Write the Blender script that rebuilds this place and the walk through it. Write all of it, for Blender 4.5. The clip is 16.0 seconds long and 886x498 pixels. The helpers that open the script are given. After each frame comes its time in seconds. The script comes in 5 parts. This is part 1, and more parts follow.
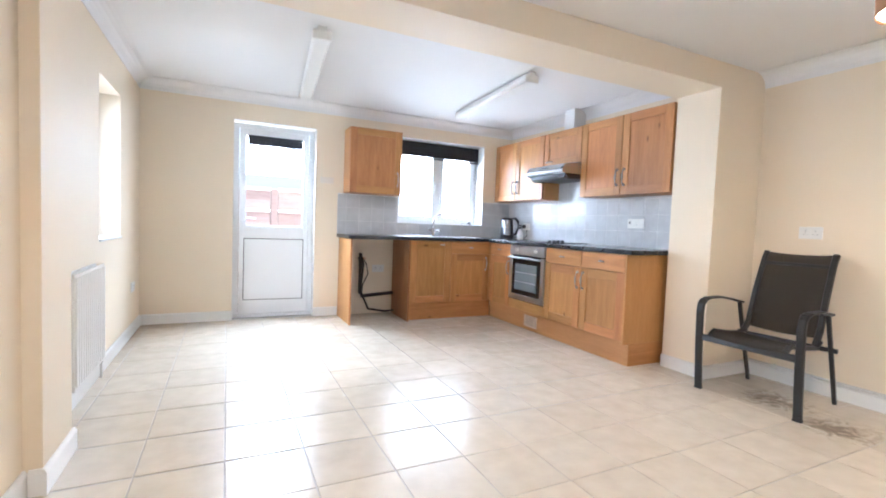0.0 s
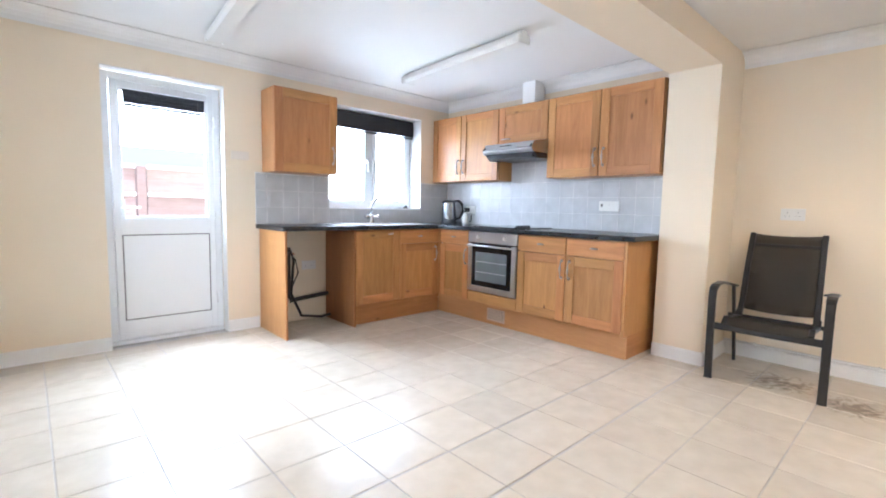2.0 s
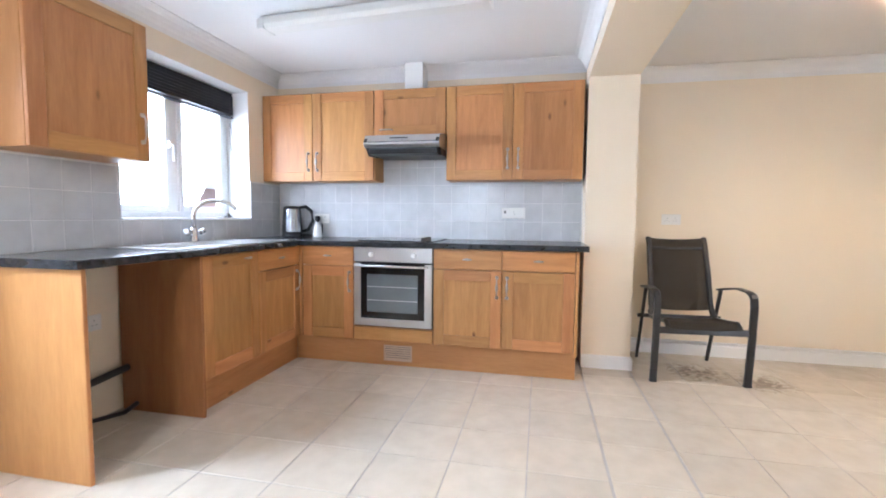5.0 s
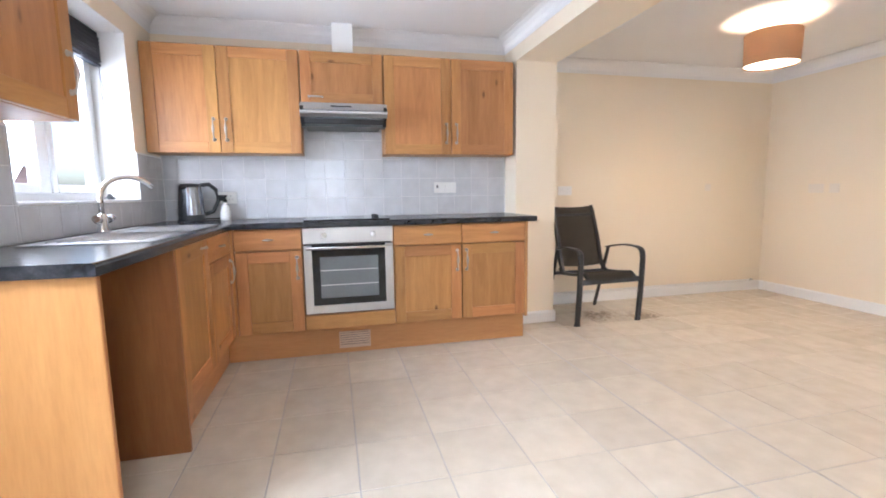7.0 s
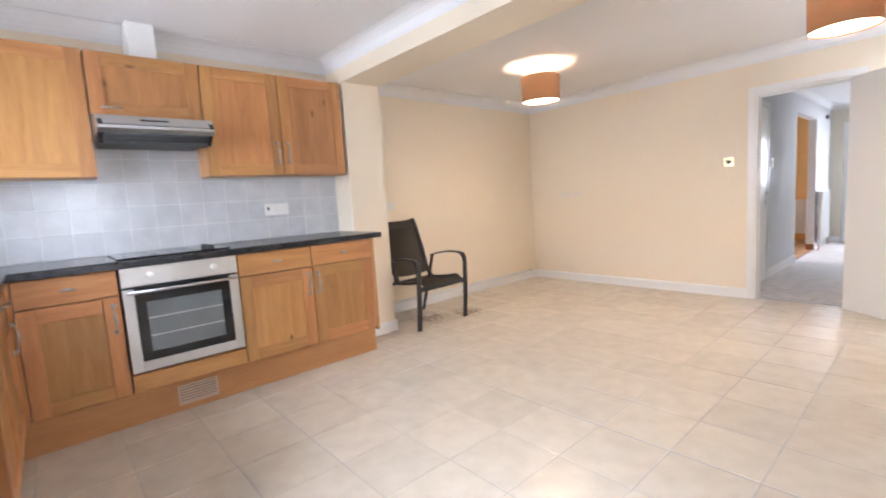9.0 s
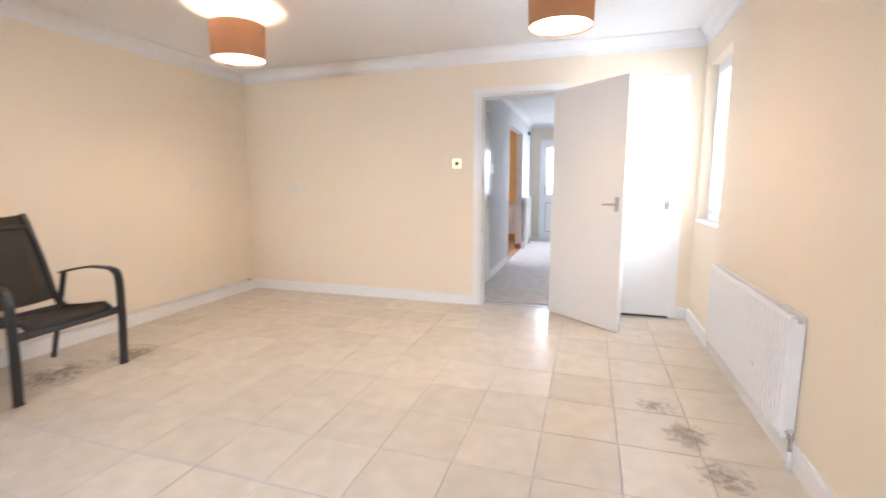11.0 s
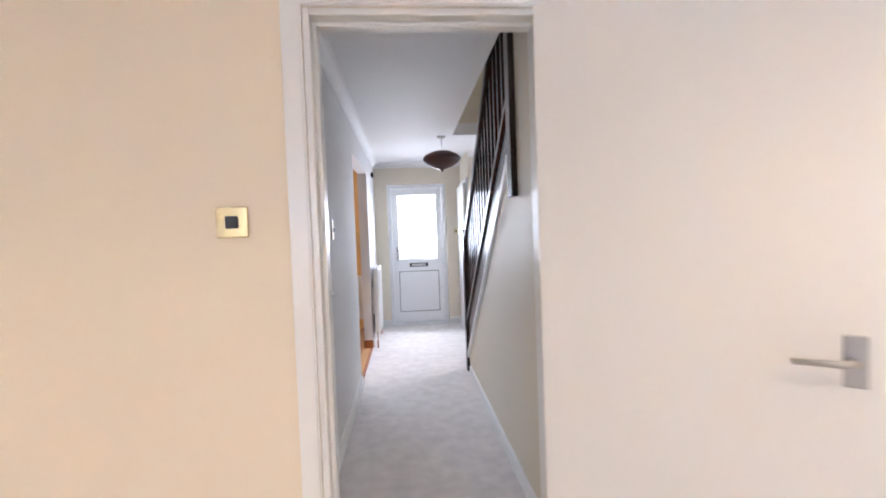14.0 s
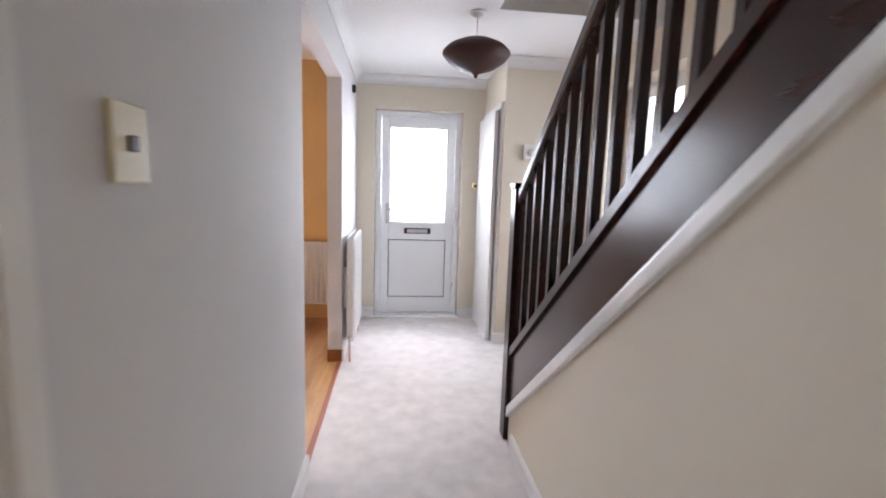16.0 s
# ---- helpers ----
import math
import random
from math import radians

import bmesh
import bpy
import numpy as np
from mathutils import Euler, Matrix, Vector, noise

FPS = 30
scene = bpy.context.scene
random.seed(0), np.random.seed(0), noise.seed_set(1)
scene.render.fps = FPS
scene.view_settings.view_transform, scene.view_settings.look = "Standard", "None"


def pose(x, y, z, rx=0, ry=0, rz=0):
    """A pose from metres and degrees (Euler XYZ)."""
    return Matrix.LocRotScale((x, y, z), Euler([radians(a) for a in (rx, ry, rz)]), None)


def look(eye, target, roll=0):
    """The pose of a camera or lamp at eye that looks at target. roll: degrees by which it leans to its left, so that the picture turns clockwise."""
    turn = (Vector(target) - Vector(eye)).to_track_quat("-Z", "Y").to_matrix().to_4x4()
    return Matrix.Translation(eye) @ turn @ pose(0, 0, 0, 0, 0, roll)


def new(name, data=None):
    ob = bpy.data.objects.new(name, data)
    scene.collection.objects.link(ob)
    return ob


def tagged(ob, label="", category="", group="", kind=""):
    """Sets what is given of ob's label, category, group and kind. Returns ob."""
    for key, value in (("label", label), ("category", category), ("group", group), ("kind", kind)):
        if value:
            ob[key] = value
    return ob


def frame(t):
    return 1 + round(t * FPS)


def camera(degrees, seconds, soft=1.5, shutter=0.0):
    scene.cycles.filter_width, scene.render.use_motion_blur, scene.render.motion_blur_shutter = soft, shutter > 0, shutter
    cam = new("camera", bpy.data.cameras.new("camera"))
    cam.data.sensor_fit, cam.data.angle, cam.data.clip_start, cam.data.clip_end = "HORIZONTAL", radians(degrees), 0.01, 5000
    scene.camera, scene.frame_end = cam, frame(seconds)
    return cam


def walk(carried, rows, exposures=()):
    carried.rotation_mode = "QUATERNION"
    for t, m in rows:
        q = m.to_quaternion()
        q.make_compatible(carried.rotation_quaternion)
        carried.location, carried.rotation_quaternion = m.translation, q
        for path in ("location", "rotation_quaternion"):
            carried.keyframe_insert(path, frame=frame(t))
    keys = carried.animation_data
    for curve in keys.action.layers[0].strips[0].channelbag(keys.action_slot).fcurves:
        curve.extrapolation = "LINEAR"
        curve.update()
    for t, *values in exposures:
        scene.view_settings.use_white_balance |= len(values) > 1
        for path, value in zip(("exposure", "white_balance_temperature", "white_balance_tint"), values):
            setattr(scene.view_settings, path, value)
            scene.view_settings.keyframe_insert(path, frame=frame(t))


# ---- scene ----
cam = camera(89.1, 16.0, soft=1.8, shutter=0.4)
PATH = [
    (0, (0.213, 0.179, 1.071), (1.081, 1.978, 0.968), 2.2),
    (0.5, (0.097, 0.419, 1.104), (1.093, 2.142, 0.912), 0.3),
    (1, (0.009, 0.679, 1.141), (1.117, 2.32, 0.862), -0.1),
    (1.5, (-0.082, 0.945, 1.134), (1.142, 2.504, 0.867), 0.6),
    (2, (-0.15, 1.239, 1.116), (1.201, 2.702, 0.934), 1.2),
    (2.5, (-0.176, 1.514, 1.124), (1.292, 2.868, 1.009), 0.5),
    (3, (-0.165, 1.821, 1.131), (1.425, 3.027, 1.003), -0.8),
    (3.5, (-0.125, 2.102, 1.137), (1.568, 3.149, 0.947), -0.9),
    (4, (-0.088, 2.384, 1.136), (1.705, 3.245, 0.924), 0.3),
    (4.2, (-0.082, 2.494, 1.134), (1.748, 3.274, 0.931), 0.7),
    (6.3, (-0.048, 3.794, 1.105), (1.936, 3.607, 0.939), -1.5),
    (6.5, (-0.046, 3.898, 1.11), (1.926, 3.63, 0.912), -1.4),
    (7, (-0.043, 4.121, 1.111), (1.886, 3.655, 0.866), -0.8),
    (7.5, (-0.031, 4.306, 1.128), (1.842, 3.642, 0.901), -0.8),
    (8, (0.004, 4.457, 1.139), (1.787, 3.569, 0.962), -1.8),
    (8.5, (0.051, 4.63, 1.153), (1.693, 3.499, 0.997), -3.0),
    (9, (0.116, 4.602, 1.162), (1.607, 3.287, 0.94), -3.6),
    (9.5, (0.191, 4.452, 1.187), (1.506, 2.98, 0.872), -2.3),
    (10, (0.273, 4.224, 1.198), (1.366, 2.579, 0.885), 0.1),
    (10.2, (0.288, 4.128, 1.19), (1.286, 2.416, 0.918), 0.6),
    (12.3, (0.669, 2.596, 1.15), (0.743, 0.632, 0.781), 0.0),
    (12.5, (0.72, 2.416, 1.164), (0.74, 0.453, 0.783), 0.7),
    (13, (0.849, 1.891, 1.23), (0.765, -0.082, 0.915), 1.4),
    (13.5, (0.964, 1.381, 1.278), (0.824, -0.607, 1.107), -0.0),
    (14, (1.084, 0.839, 1.291), (0.924, -1.153, 1.223), -2.1),
    (14.5, (1.129, 0.4, 1.302), (1.001, -1.593, 1.189), -2.5),
    (15, (1.11, -0.144, 1.289), (1.029, -2.128, 1.05), -2.0),
    (15.5, (1.121, -0.629, 1.288), (1.049, -2.604, 0.982), 0.1),
    (16, (1.139, -1.148, 1.287), (0.926, -3.118, 1.02), 1.8),
]
walk(cam, [(t, look(eye, target, roll)) for t, eye, target, roll in PATH],
     exposures=[(0, 1.44, 5280, 9.5), (4, 1.36, 5330, 10.5), (7, 1.24, 5680, 14), (9, 1.16, 5780, 15), (10, 1.20, 5780, 15), (12.5, 1.24, 5530, 13), (13.5, 1.24, 5580, 13), (14, 1.13, 5780, 16), (14.5, 0.98, 5980, 18), (15.5, 1.14, 6130, 20), (16, 1.02, 6130, 18)])

# ---- light ----
SKY = 0.15
world = bpy.data.worlds.new("sky")
scene.world = world
world.use_nodes = True
wn = world.node_tree.nodes
sky = wn.new("ShaderNodeTexSky")
sky.sky_type = "NISHITA"
sky.sun_disc = False
sky.sun_elevation = radians(40)
sky.sun_rotation = radians(250)
sky.dust_density = 3.0
sky.ozone_density = 0.5
wn["Background"].inputs["Strength"].default_value = SKY
world.node_tree.links.new(sky.outputs["Color"], wn["Background"].inputs["Color"])

sun = new("sun", bpy.data.lights.new("sun", "SUN"))
sun.data.energy = 0.8
sun.data.angle = radians(20)
sun.data.color = (1.0, 0.96, 0.9)
sun.matrix_world = look((-20, 8, 18), (0, 0, 0))


def window_light(name, eye, target, sx, sy, watts, color=(0.90, 0.96, 1.0)):
    """Sky light that enters by one opening."""
    lamp = bpy.data.lights.new(name, "AREA")
    lamp.shape, lamp.size, lamp.size_y, lamp.energy, lamp.color, lamp.spread = "RECTANGLE", sx, sy, watts, color, radians(165)
    ob = new(name, lamp)
    ob.matrix_world = look(eye, target)
    return ob


window_light("kitchen_window_light", (2.655, 6.1, 1.6), (2.655, 4.4, 0.6), 2.3, 1.9, 80)
window_light("back_door_light", (0.685, 5.95, 1.95), (0.685, 4.0, 0.75), 0.9, 0.8, 38)
window_light("side_window_light", (-1.15, 4.145, 1.55), (0.7, 4.145, 0.4), 0.9, 1.4, 13)
window_light("alcove_window_light", (-1.35, -0.25, 1.25), (0.5, -0.1, 0.55), 2.2, 2.4, 70)
window_light("front_door_light", (0.925, -6.15, 1.65), (0.925, -4.0, 0.6), 0.95, 1.4, 32)
# fill through an added window, to brighten the orange room
window_light("next_room_fill", (2.7, -6.2, 1.6), (2.7, -3, 0.6), 1.6, 1.5, 36)
window_light("stair_window_light", (-1.05, -4.05, 1.6), (1.0, -4.05, 0.6), 1.1, 1.3, 12)
# fill for the upper stairwell, through an added opening upstairs
window_light("landing_fill", (-0.95, -1.8, 3.9), (1.0, -1.9, 2.4), 1.0, 1.2, 2)

# ---- materials ----


def nodes_of(name):
    mat = bpy.data.materials.new(name)
    mat.use_nodes = True
    nt = mat.node_tree
    return mat, nt, nt.nodes["Principled BSDF"]


def ramp(nt, src, c0, c1, p0=0.3, p1=0.7):
    r = nt.nodes.new("ShaderNodeValToRGB")
    r.color_ramp.elements[0].position, r.color_ramp.elements[1].position = p0, p1
    r.color_ramp.elements[0].color, r.color_ramp.elements[1].color = (*c0, 1), (*c1, 1)
    nt.links.new(src, r.inputs["Fac"])
    return r.outputs["Color"]


def noise_of(nt, scale, stretch=(1, 1, 1), detail=4.0, rough=0.55, space="Object", distort=0.0):
    tc = nt.nodes.new("ShaderNodeTexCoord")
    mp = nt.nodes.new("ShaderNodeMapping")
    mp.inputs["Scale"].default_value = stretch
    nz = nt.nodes.new("ShaderNodeTexNoise")
    nz.inputs["Scale"].default_value, nz.inputs["Detail"].default_value = scale, detail
    nz.inputs["Roughness"].default_value, nz.inputs["Distortion"].default_value = rough, distort
    nt.links.new(tc.outputs[space], mp.inputs["Vector"])
    nt.links.new(mp.outputs["Vector"], nz.inputs["Vector"])
    return nz.outputs["Fac"], mp


def mixed(nt, fac, a, b, mode="MIX"):
    m = nt.nodes.new("ShaderNodeMix")
    m.data_type, m.blend_type = "RGBA", mode
    for sock, v in ((m.inputs[0], fac), (m.inputs[6], a), (m.inputs[7], b)):
        if isinstance(v, (int, float)):
            sock.default_value = v
        elif isinstance(v, tuple):
            sock.default_value = (*v, 1)
        else:
            nt.links.new(v, sock)
    return m.outputs[2]


def bump(nt, bsdf, src, strength=0.2, dist=0.005):
    b = nt.nodes.new("ShaderNodeBump")
    b.inputs["Strength"].default_value, b.inputs["Distance"].default_value = strength, dist
    nt.links.new(src, b.inputs["Height"])
    nt.links.new(b.outputs["Normal"], bsdf.inputs["Normal"])


def surface(name, c, spread=0.06, rough=0.5, metal=0.0, scale=6.0, fine=90.0, relief=0.12, coat=0.0, space="Object", detail=1.5):
    """A surface of one colour with broad mottling and a fine grain."""
    mat, nt, p = nodes_of(name)
    lo = tuple(v * (1 - spread) for v in c)
    hi = tuple(min(1.0, v * (1 + spread)) for v in c)
    big, _ = noise_of(nt, scale, detail=detail, space=space)
    small, _ = noise_of(nt, fine, detail=3.0, space=space)
    col = ramp(nt, big, lo, hi)
    grain = ramp(nt, small, (1 - spread,) * 3, (1.0, 1.0, 1.0))
    nt.links.new(mixed(nt, 0.6, col, grain, "MULTIPLY"), p.inputs["Base Color"])
    rr = nt.nodes.new("ShaderNodeMapRange")
    rr.inputs["To Min"].default_value, rr.inputs["To Max"].default_value = max(0.02, rough * 0.85), min(1, rough * 1.15)
    nt.links.new(big, rr.inputs["Value"])
    nt.links.new(rr.outputs["Result"], p.inputs["Roughness"])
    p.inputs["Metallic"].default_value = metal
    p.inputs["Coat Weight"].default_value = coat
    if relief:
        bump(nt, p, small, relief, 0.002)
    return mat


def wood(name, dark, light, axis=2, rough=0.38, knots=True, tint=0.2):
    """Sealed timber with grain along one axis, varied from board to board."""
    mat, nt, p = nodes_of(name)
    st = [8.0, 8.0, 8.0]
    st[axis] = 0.9
    fac, mp = noise_of(nt, 2.2, tuple(st), detail=6.0, rough=0.6, distort=0.5)
    info = nt.nodes.new("ShaderNodeObjectInfo")
    off = nt.nodes.new("ShaderNodeVectorMath")
    off.operation = "SCALE"
    off.inputs[0].default_value = (37.0, 53.0, 71.0)
    nt.links.new(info.outputs["Random"], off.inputs["Scale"])
    nt.links.new(off.outputs["Vector"], mp.inputs["Location"])
    col = ramp(nt, fac, dark, light, 0.25, 0.75)
    fine, _ = noise_of(nt, 14.0, tuple(st), detail=4.0)
    col = mixed(nt, 0.3, col, ramp(nt, fine, (0.78, 0.72, 0.66), (1, 1, 1), 0.35, 0.6), "MULTIPLY")
    vary = nt.nodes.new("ShaderNodeMapRange")
    vary.inputs["To Min"].default_value, vary.inputs["To Max"].default_value = 1 - tint, 1 + tint * 0.5
    nt.links.new(info.outputs["Random"], vary.inputs["Value"])
    hsv = nt.nodes.new("ShaderNodeHueSaturation")
    nt.links.new(vary.outputs["Result"], hsv.inputs["Value"])
    nt.links.new(col, hsv.inputs["Color"])
    shift = nt.nodes.new("ShaderNodeMath")
    shift.operation = "MULTIPLY_ADD"
    shift.inputs[1].default_value, shift.inputs[2].default_value = 0.016, 0.493
    swirl = nt.nodes.new("ShaderNodeMath")
    swirl.operation = "PINGPONG"
    swirl.inputs[1].default_value = 0.23
    nt.links.new(info.outputs["Random"], swirl.inputs[0])
    stretch = nt.nodes.new("ShaderNodeMath")
    stretch.operation = "DIVIDE"
    stretch.inputs[1].default_value = 0.23
    nt.links.new(swirl.outputs["Value"], stretch.inputs[0])
    nt.links.new(stretch.outputs["Value"], shift.inputs[0])
    nt.links.new(shift.outputs["Value"], hsv.inputs["Hue"])
    out = hsv.outputs["Color"]
    if knots:
        vo = nt.nodes.new("ShaderNodeTexVoronoi")
        vo.inputs["Scale"].default_value = 3.3
        mp2 = nt.nodes.new("ShaderNodeMapping")
        s2 = [1.6, 1.6, 1.6]
        s2[axis] = 0.7
        mp2.inputs["Scale"].default_value = s2
        tc = nt.nodes.new("ShaderNodeTexCoord")
        nt.links.new(tc.outputs["Object"], mp2.inputs["Vector"])
        nt.links.new(off.outputs["Vector"], mp2.inputs["Location"])
        nt.links.new(mp2.outputs["Vector"], vo.inputs["Vector"])
        k = ramp(nt, vo.outputs["Distance"], (1, 1, 1), (0, 0, 0), 0.03, 0.085)
        out = mixed(nt, k, out, tuple(v * 0.45 for v in dark))
    nt.links.new(out, p.inputs["Base Color"])
    p.inputs["Roughness"].default_value = rough
    bump(nt, p, fine, 0.08, 0.002)
    return mat


M_CREAM = surface("cream_paint", (0.825, 0.72, 0.565), 0.012, 0.62, scale=1.4, fine=160, relief=0.10)
M_HALLPAINT = surface("pale_hall_paint", (0.74, 0.67, 0.55), 0.012, 0.6, scale=1.4, fine=160, relief=0.10)
M_GREYPAINT = surface("cool_white_paint", (0.72, 0.71, 0.71), 0.02, 0.8, scale=1.4, fine=160, relief=0.1)
M_ORANGE = surface("orange_wall_paint", (0.80, 0.50, 0.20), 0.04, 0.6, scale=1.4, fine=160)
M_CEIL = surface("white_ceiling_paint", (0.82, 0.81, 0.80), 0.02, 0.75, scale=1.2, fine=140, relief=0.1)
M_GLOSS = surface("white_gloss_paint", (0.82, 0.81, 0.79), 0.0, 0.3, scale=3.0, fine=60, relief=0.04)
M_UPVC = surface("white_upvc", (0.84, 0.85, 0.86), 0.0, 0.3, scale=3.0, fine=60, relief=0.02)
M_SEAL = surface("grey_rubber_seal", (0.10, 0.10, 0.11), 0.1, 0.7)
M_PLASTIC = surface("white_plastic", (0.80, 0.79, 0.76), 0.02, 0.35, relief=0.02)
M_BRASS = surface("polished_brass", (0.80, 0.66, 0.36), 0.05, 0.22, metal=1.0)
M_IVORY = surface("ivory_plastic", (0.70, 0.62, 0.40), 0.03, 0.35, relief=0.02)
M_PLATE = surface("off_white_plate", (0.78, 0.71, 0.62), 0.02, 0.4, relief=0.02)
M_BLACK = surface("black_plastic", (0.018, 0.018, 0.02), 0.15, 0.35, relief=0.05)
M_BLIND = surface("black_blind_slat", (0.022, 0.025, 0.035), 0.15, 0.45, relief=0.05)
M_STEEL = surface("brushed_steel", (0.56, 0.56, 0.56), 0.05, 0.34, metal=1.0, fine=300, relief=0.06)
M_PEWTER = surface("aged_pewter", (0.50, 0.48, 0.45), 0.15, 0.30, metal=1.0, relief=0.05)
M_KETTLE = surface("smoked_steel", (0.30, 0.32, 0.36), 0.08, 0.16, metal=0.9, relief=0.0)
M_CHROME = surface("chrome", (0.75, 0.76, 0.78), 0.03, 0.12, metal=1.0, relief=0.0)
M_OVENGLASS = surface("dark_oven_glass", (0.012, 0.012, 0.014), 0.1, 0.06, relief=0.0)
M_INNERGLASS = surface("grey_oven_window", (0.16, 0.18, 0.19), 0.15, 0.12, relief=0.0, scale=3)
M_WORKTOP = surface("black_slate_laminate", (0.032, 0.034, 0.04), 0.6, 0.2, scale=28, fine=110, relief=0.06)
M_GROUT = surface("grey_grout", (0.46, 0.435, 0.41), 0.10, 0.85, scale=4)
M_WALLGROUT = surface("pale_wall_grout", (0.76, 0.75, 0.74), 0.05, 0.8, scale=8)
M_CARPET = surface("grey_carpet", (0.70, 0.655, 0.63), 0.09, 0.95, scale=10, fine=420, relief=0.8)
M_CHAIR = surface("dark_grey_metal", (0.035, 0.035, 0.038), 0.12, 0.3, metal=0.3, relief=0.04)
M_SHADE_DARK = surface("dark_red_brown_shade", (0.055, 0.016, 0.013), 0.2, 0.55)
M_CONCRETE = surface("grey_paving", (0.36, 0.35, 0.33), 0.15, 0.85, scale=2)
M_GRASSY = surface("rough_ground", (0.16, 0.17, 0.10), 0.3, 0.95, scale=0.6)
M_FENCE = wood("pinkish_fence_timber", (0.40, 0.28, 0.25), (0.50, 0.37, 0.33), 0, 0.8, knots=False)
M_RADIATOR = surface("white_radiator_enamel", (0.80, 0.79, 0.77), 0.015, 0.3, relief=0.02)
M_VENT = surface("beige_vent_plastic", (0.56, 0.42, 0.31), 0.04, 0.45, relief=0.02)
M_COPPER = surface("copper_pipe", (0.62, 0.33, 0.2), 0.08, 0.35, metal=1.0)
M_HOSE = surface("dark_rubber_hose", (0.05, 0.045, 0.042), 0.2, 0.55)
OAK_D, OAK_L = (0.39, 0.168, 0.052), (0.605, 0.297, 0.105)
M_OAK_V = wood("oak_upright_grain", OAK_D, OAK_L, 2)
M_OAK_Y = wood("oak_grain_along_y", OAK_D, OAK_L, 1)
M_OAK_X = wood("oak_grain_along_x", OAK_D, OAK_L, 0)
M_VENEER = wood("oak_veneer_panel", (0.49, 0.235, 0.08), (0.57, 0.29, 0.105), 2, 0.42, knots=False, tint=0.05)
M_PLINTH = wood("oak_plinth_board", (0.45, 0.215, 0.075), (0.53, 0.27, 0.10), 1, 0.42, knots=False, tint=0.05)
# reddish oak, with the shade of the appliance recess put into its colour
M_SHADED_PANEL = wood("shaded_reddish_oak_panel", (0.24, 0.085, 0.03), (0.34, 0.13, 0.048), 2, 0.4, knots=False, tint=0.03)
M_MAHOGANY = wood("dark_mahogany_stain", (0.015, 0.005, 0.003), (0.042, 0.012, 0.007), 2, 0.22, knots=False)
M_MAHOGANY_Y = wood("dark_mahogany_rail", (0.028, 0.009, 0.005), (0.045, 0.014, 0.008), 1, 0.22, knots=False)
M_LAMINATE = wood("orange_laminate_floor", (0.46, 0.21, 0.07), (0.68, 0.37, 0.15), 1, 0.35, knots=False)
M_TERRACOTTA = wood("orange_brown_skirting", (0.32, 0.10, 0.03), (0.42, 0.15, 0.05), 1, 0.4, knots=False)


STAINS = [(3.50, 1.85, 0.50, 0.30), (3.36, 1.45, 0.42, 0.27), (0.0, 1.18, 0.20, 0.28), (-0.10, 1.45, 0.26, 0.28), (-0.17, 1.74, 0.26, 0.28)]


def tile_material(name, a, b, rough, stain=False, even=0.06):
    mat, nt, p = nodes_of(name)
    info = nt.nodes.new("ShaderNodeObjectInfo")
    big, _ = noise_of(nt, 5.0, space="Object", detail=5)
    geo = nt.nodes.new("ShaderNodeNewGeometry")
    wide = nt.nodes.new("ShaderNodeTexNoise")
    wide.inputs["Scale"].default_value, wide.inputs["Detail"].default_value = 9.0, 6.0
    nt.links.new(geo.outputs["Position"], wide.inputs["Vector"])
    col = ramp(nt, wide.outputs["Fac"], a, b, 0.3, 0.72)
    vary = nt.nodes.new("ShaderNodeMapRange")
    vary.inputs["To Min"].default_value, vary.inputs["To Max"].default_value = 1 - even, 1 + even * 0.6
    nt.links.new(info.outputs["Random"], vary.inputs["Value"])
    hsv = nt.nodes.new("ShaderNodeHueSaturation")
    nt.links.new(vary.outputs["Result"], hsv.inputs["Value"])
    nt.links.new(col, hsv.inputs["Color"])
    out = hsv.outputs["Color"]
    if stain:
        # spilt dark marks at fixed spots of the floor
        for cx, cy, r, cut in STAINS:
            sub = nt.nodes.new("ShaderNodeVectorMath")
            sub.operation = "DISTANCE"
            sub.inputs[1].default_value = (cx, cy, 0.0)
            nt.links.new(geo.outputs["Position"], sub.inputs[0])
            fall = nt.nodes.new("ShaderNodeMapRange")
            fall.inputs["From Min"].default_value, fall.inputs["From Max"].default_value = r, 0.0
            nt.links.new(sub.outputs["Value"], fall.inputs["Value"])
            sn = nt.nodes.new("ShaderNodeTexNoise")
            sn.inputs["Scale"].default_value, sn.inputs["Detail"].default_value, sn.inputs["Distortion"].default_value = 9.0, 6.0, 2.5
            nt.links.new(geo.outputs["Position"], sn.inputs["Vector"])
            mul = nt.nodes.new("ShaderNodeMath")
            mul.operation = "MULTIPLY"
            nt.links.new(fall.outputs["Result"], mul.inputs[0])
            nt.links.new(sn.outputs["Fac"], mul.inputs[1])
            k = ramp(nt, mul.outputs["Value"], (0, 0, 0), (0.6, 0.6, 0.6), cut, cut + 0.2)
            out = mixed(nt, k, out, (0.10, 0.065, 0.045))
    nt.links.new(out, p.inputs["Base Color"])
    rr = nt.nodes.new("ShaderNodeMapRange")
    rr.inputs["To Min"].default_value, rr.inputs["To Max"].default_value = rough * 0.75, rough * 1.3
    nt.links.new(wide.outputs["Fac"], rr.inputs["Value"])
    nt.links.new(rr.outputs["Result"], p.inputs["Roughness"])
    fine = nt.nodes.new("ShaderNodeTexNoise")
    fine.inputs["Scale"].default_value = 16.0
    nt.links.new(geo.outputs["Position"], fine.inputs["Vector"])
    bump(nt, p, fine.outputs["Fac"], 0.08, 0.004)
    return mat


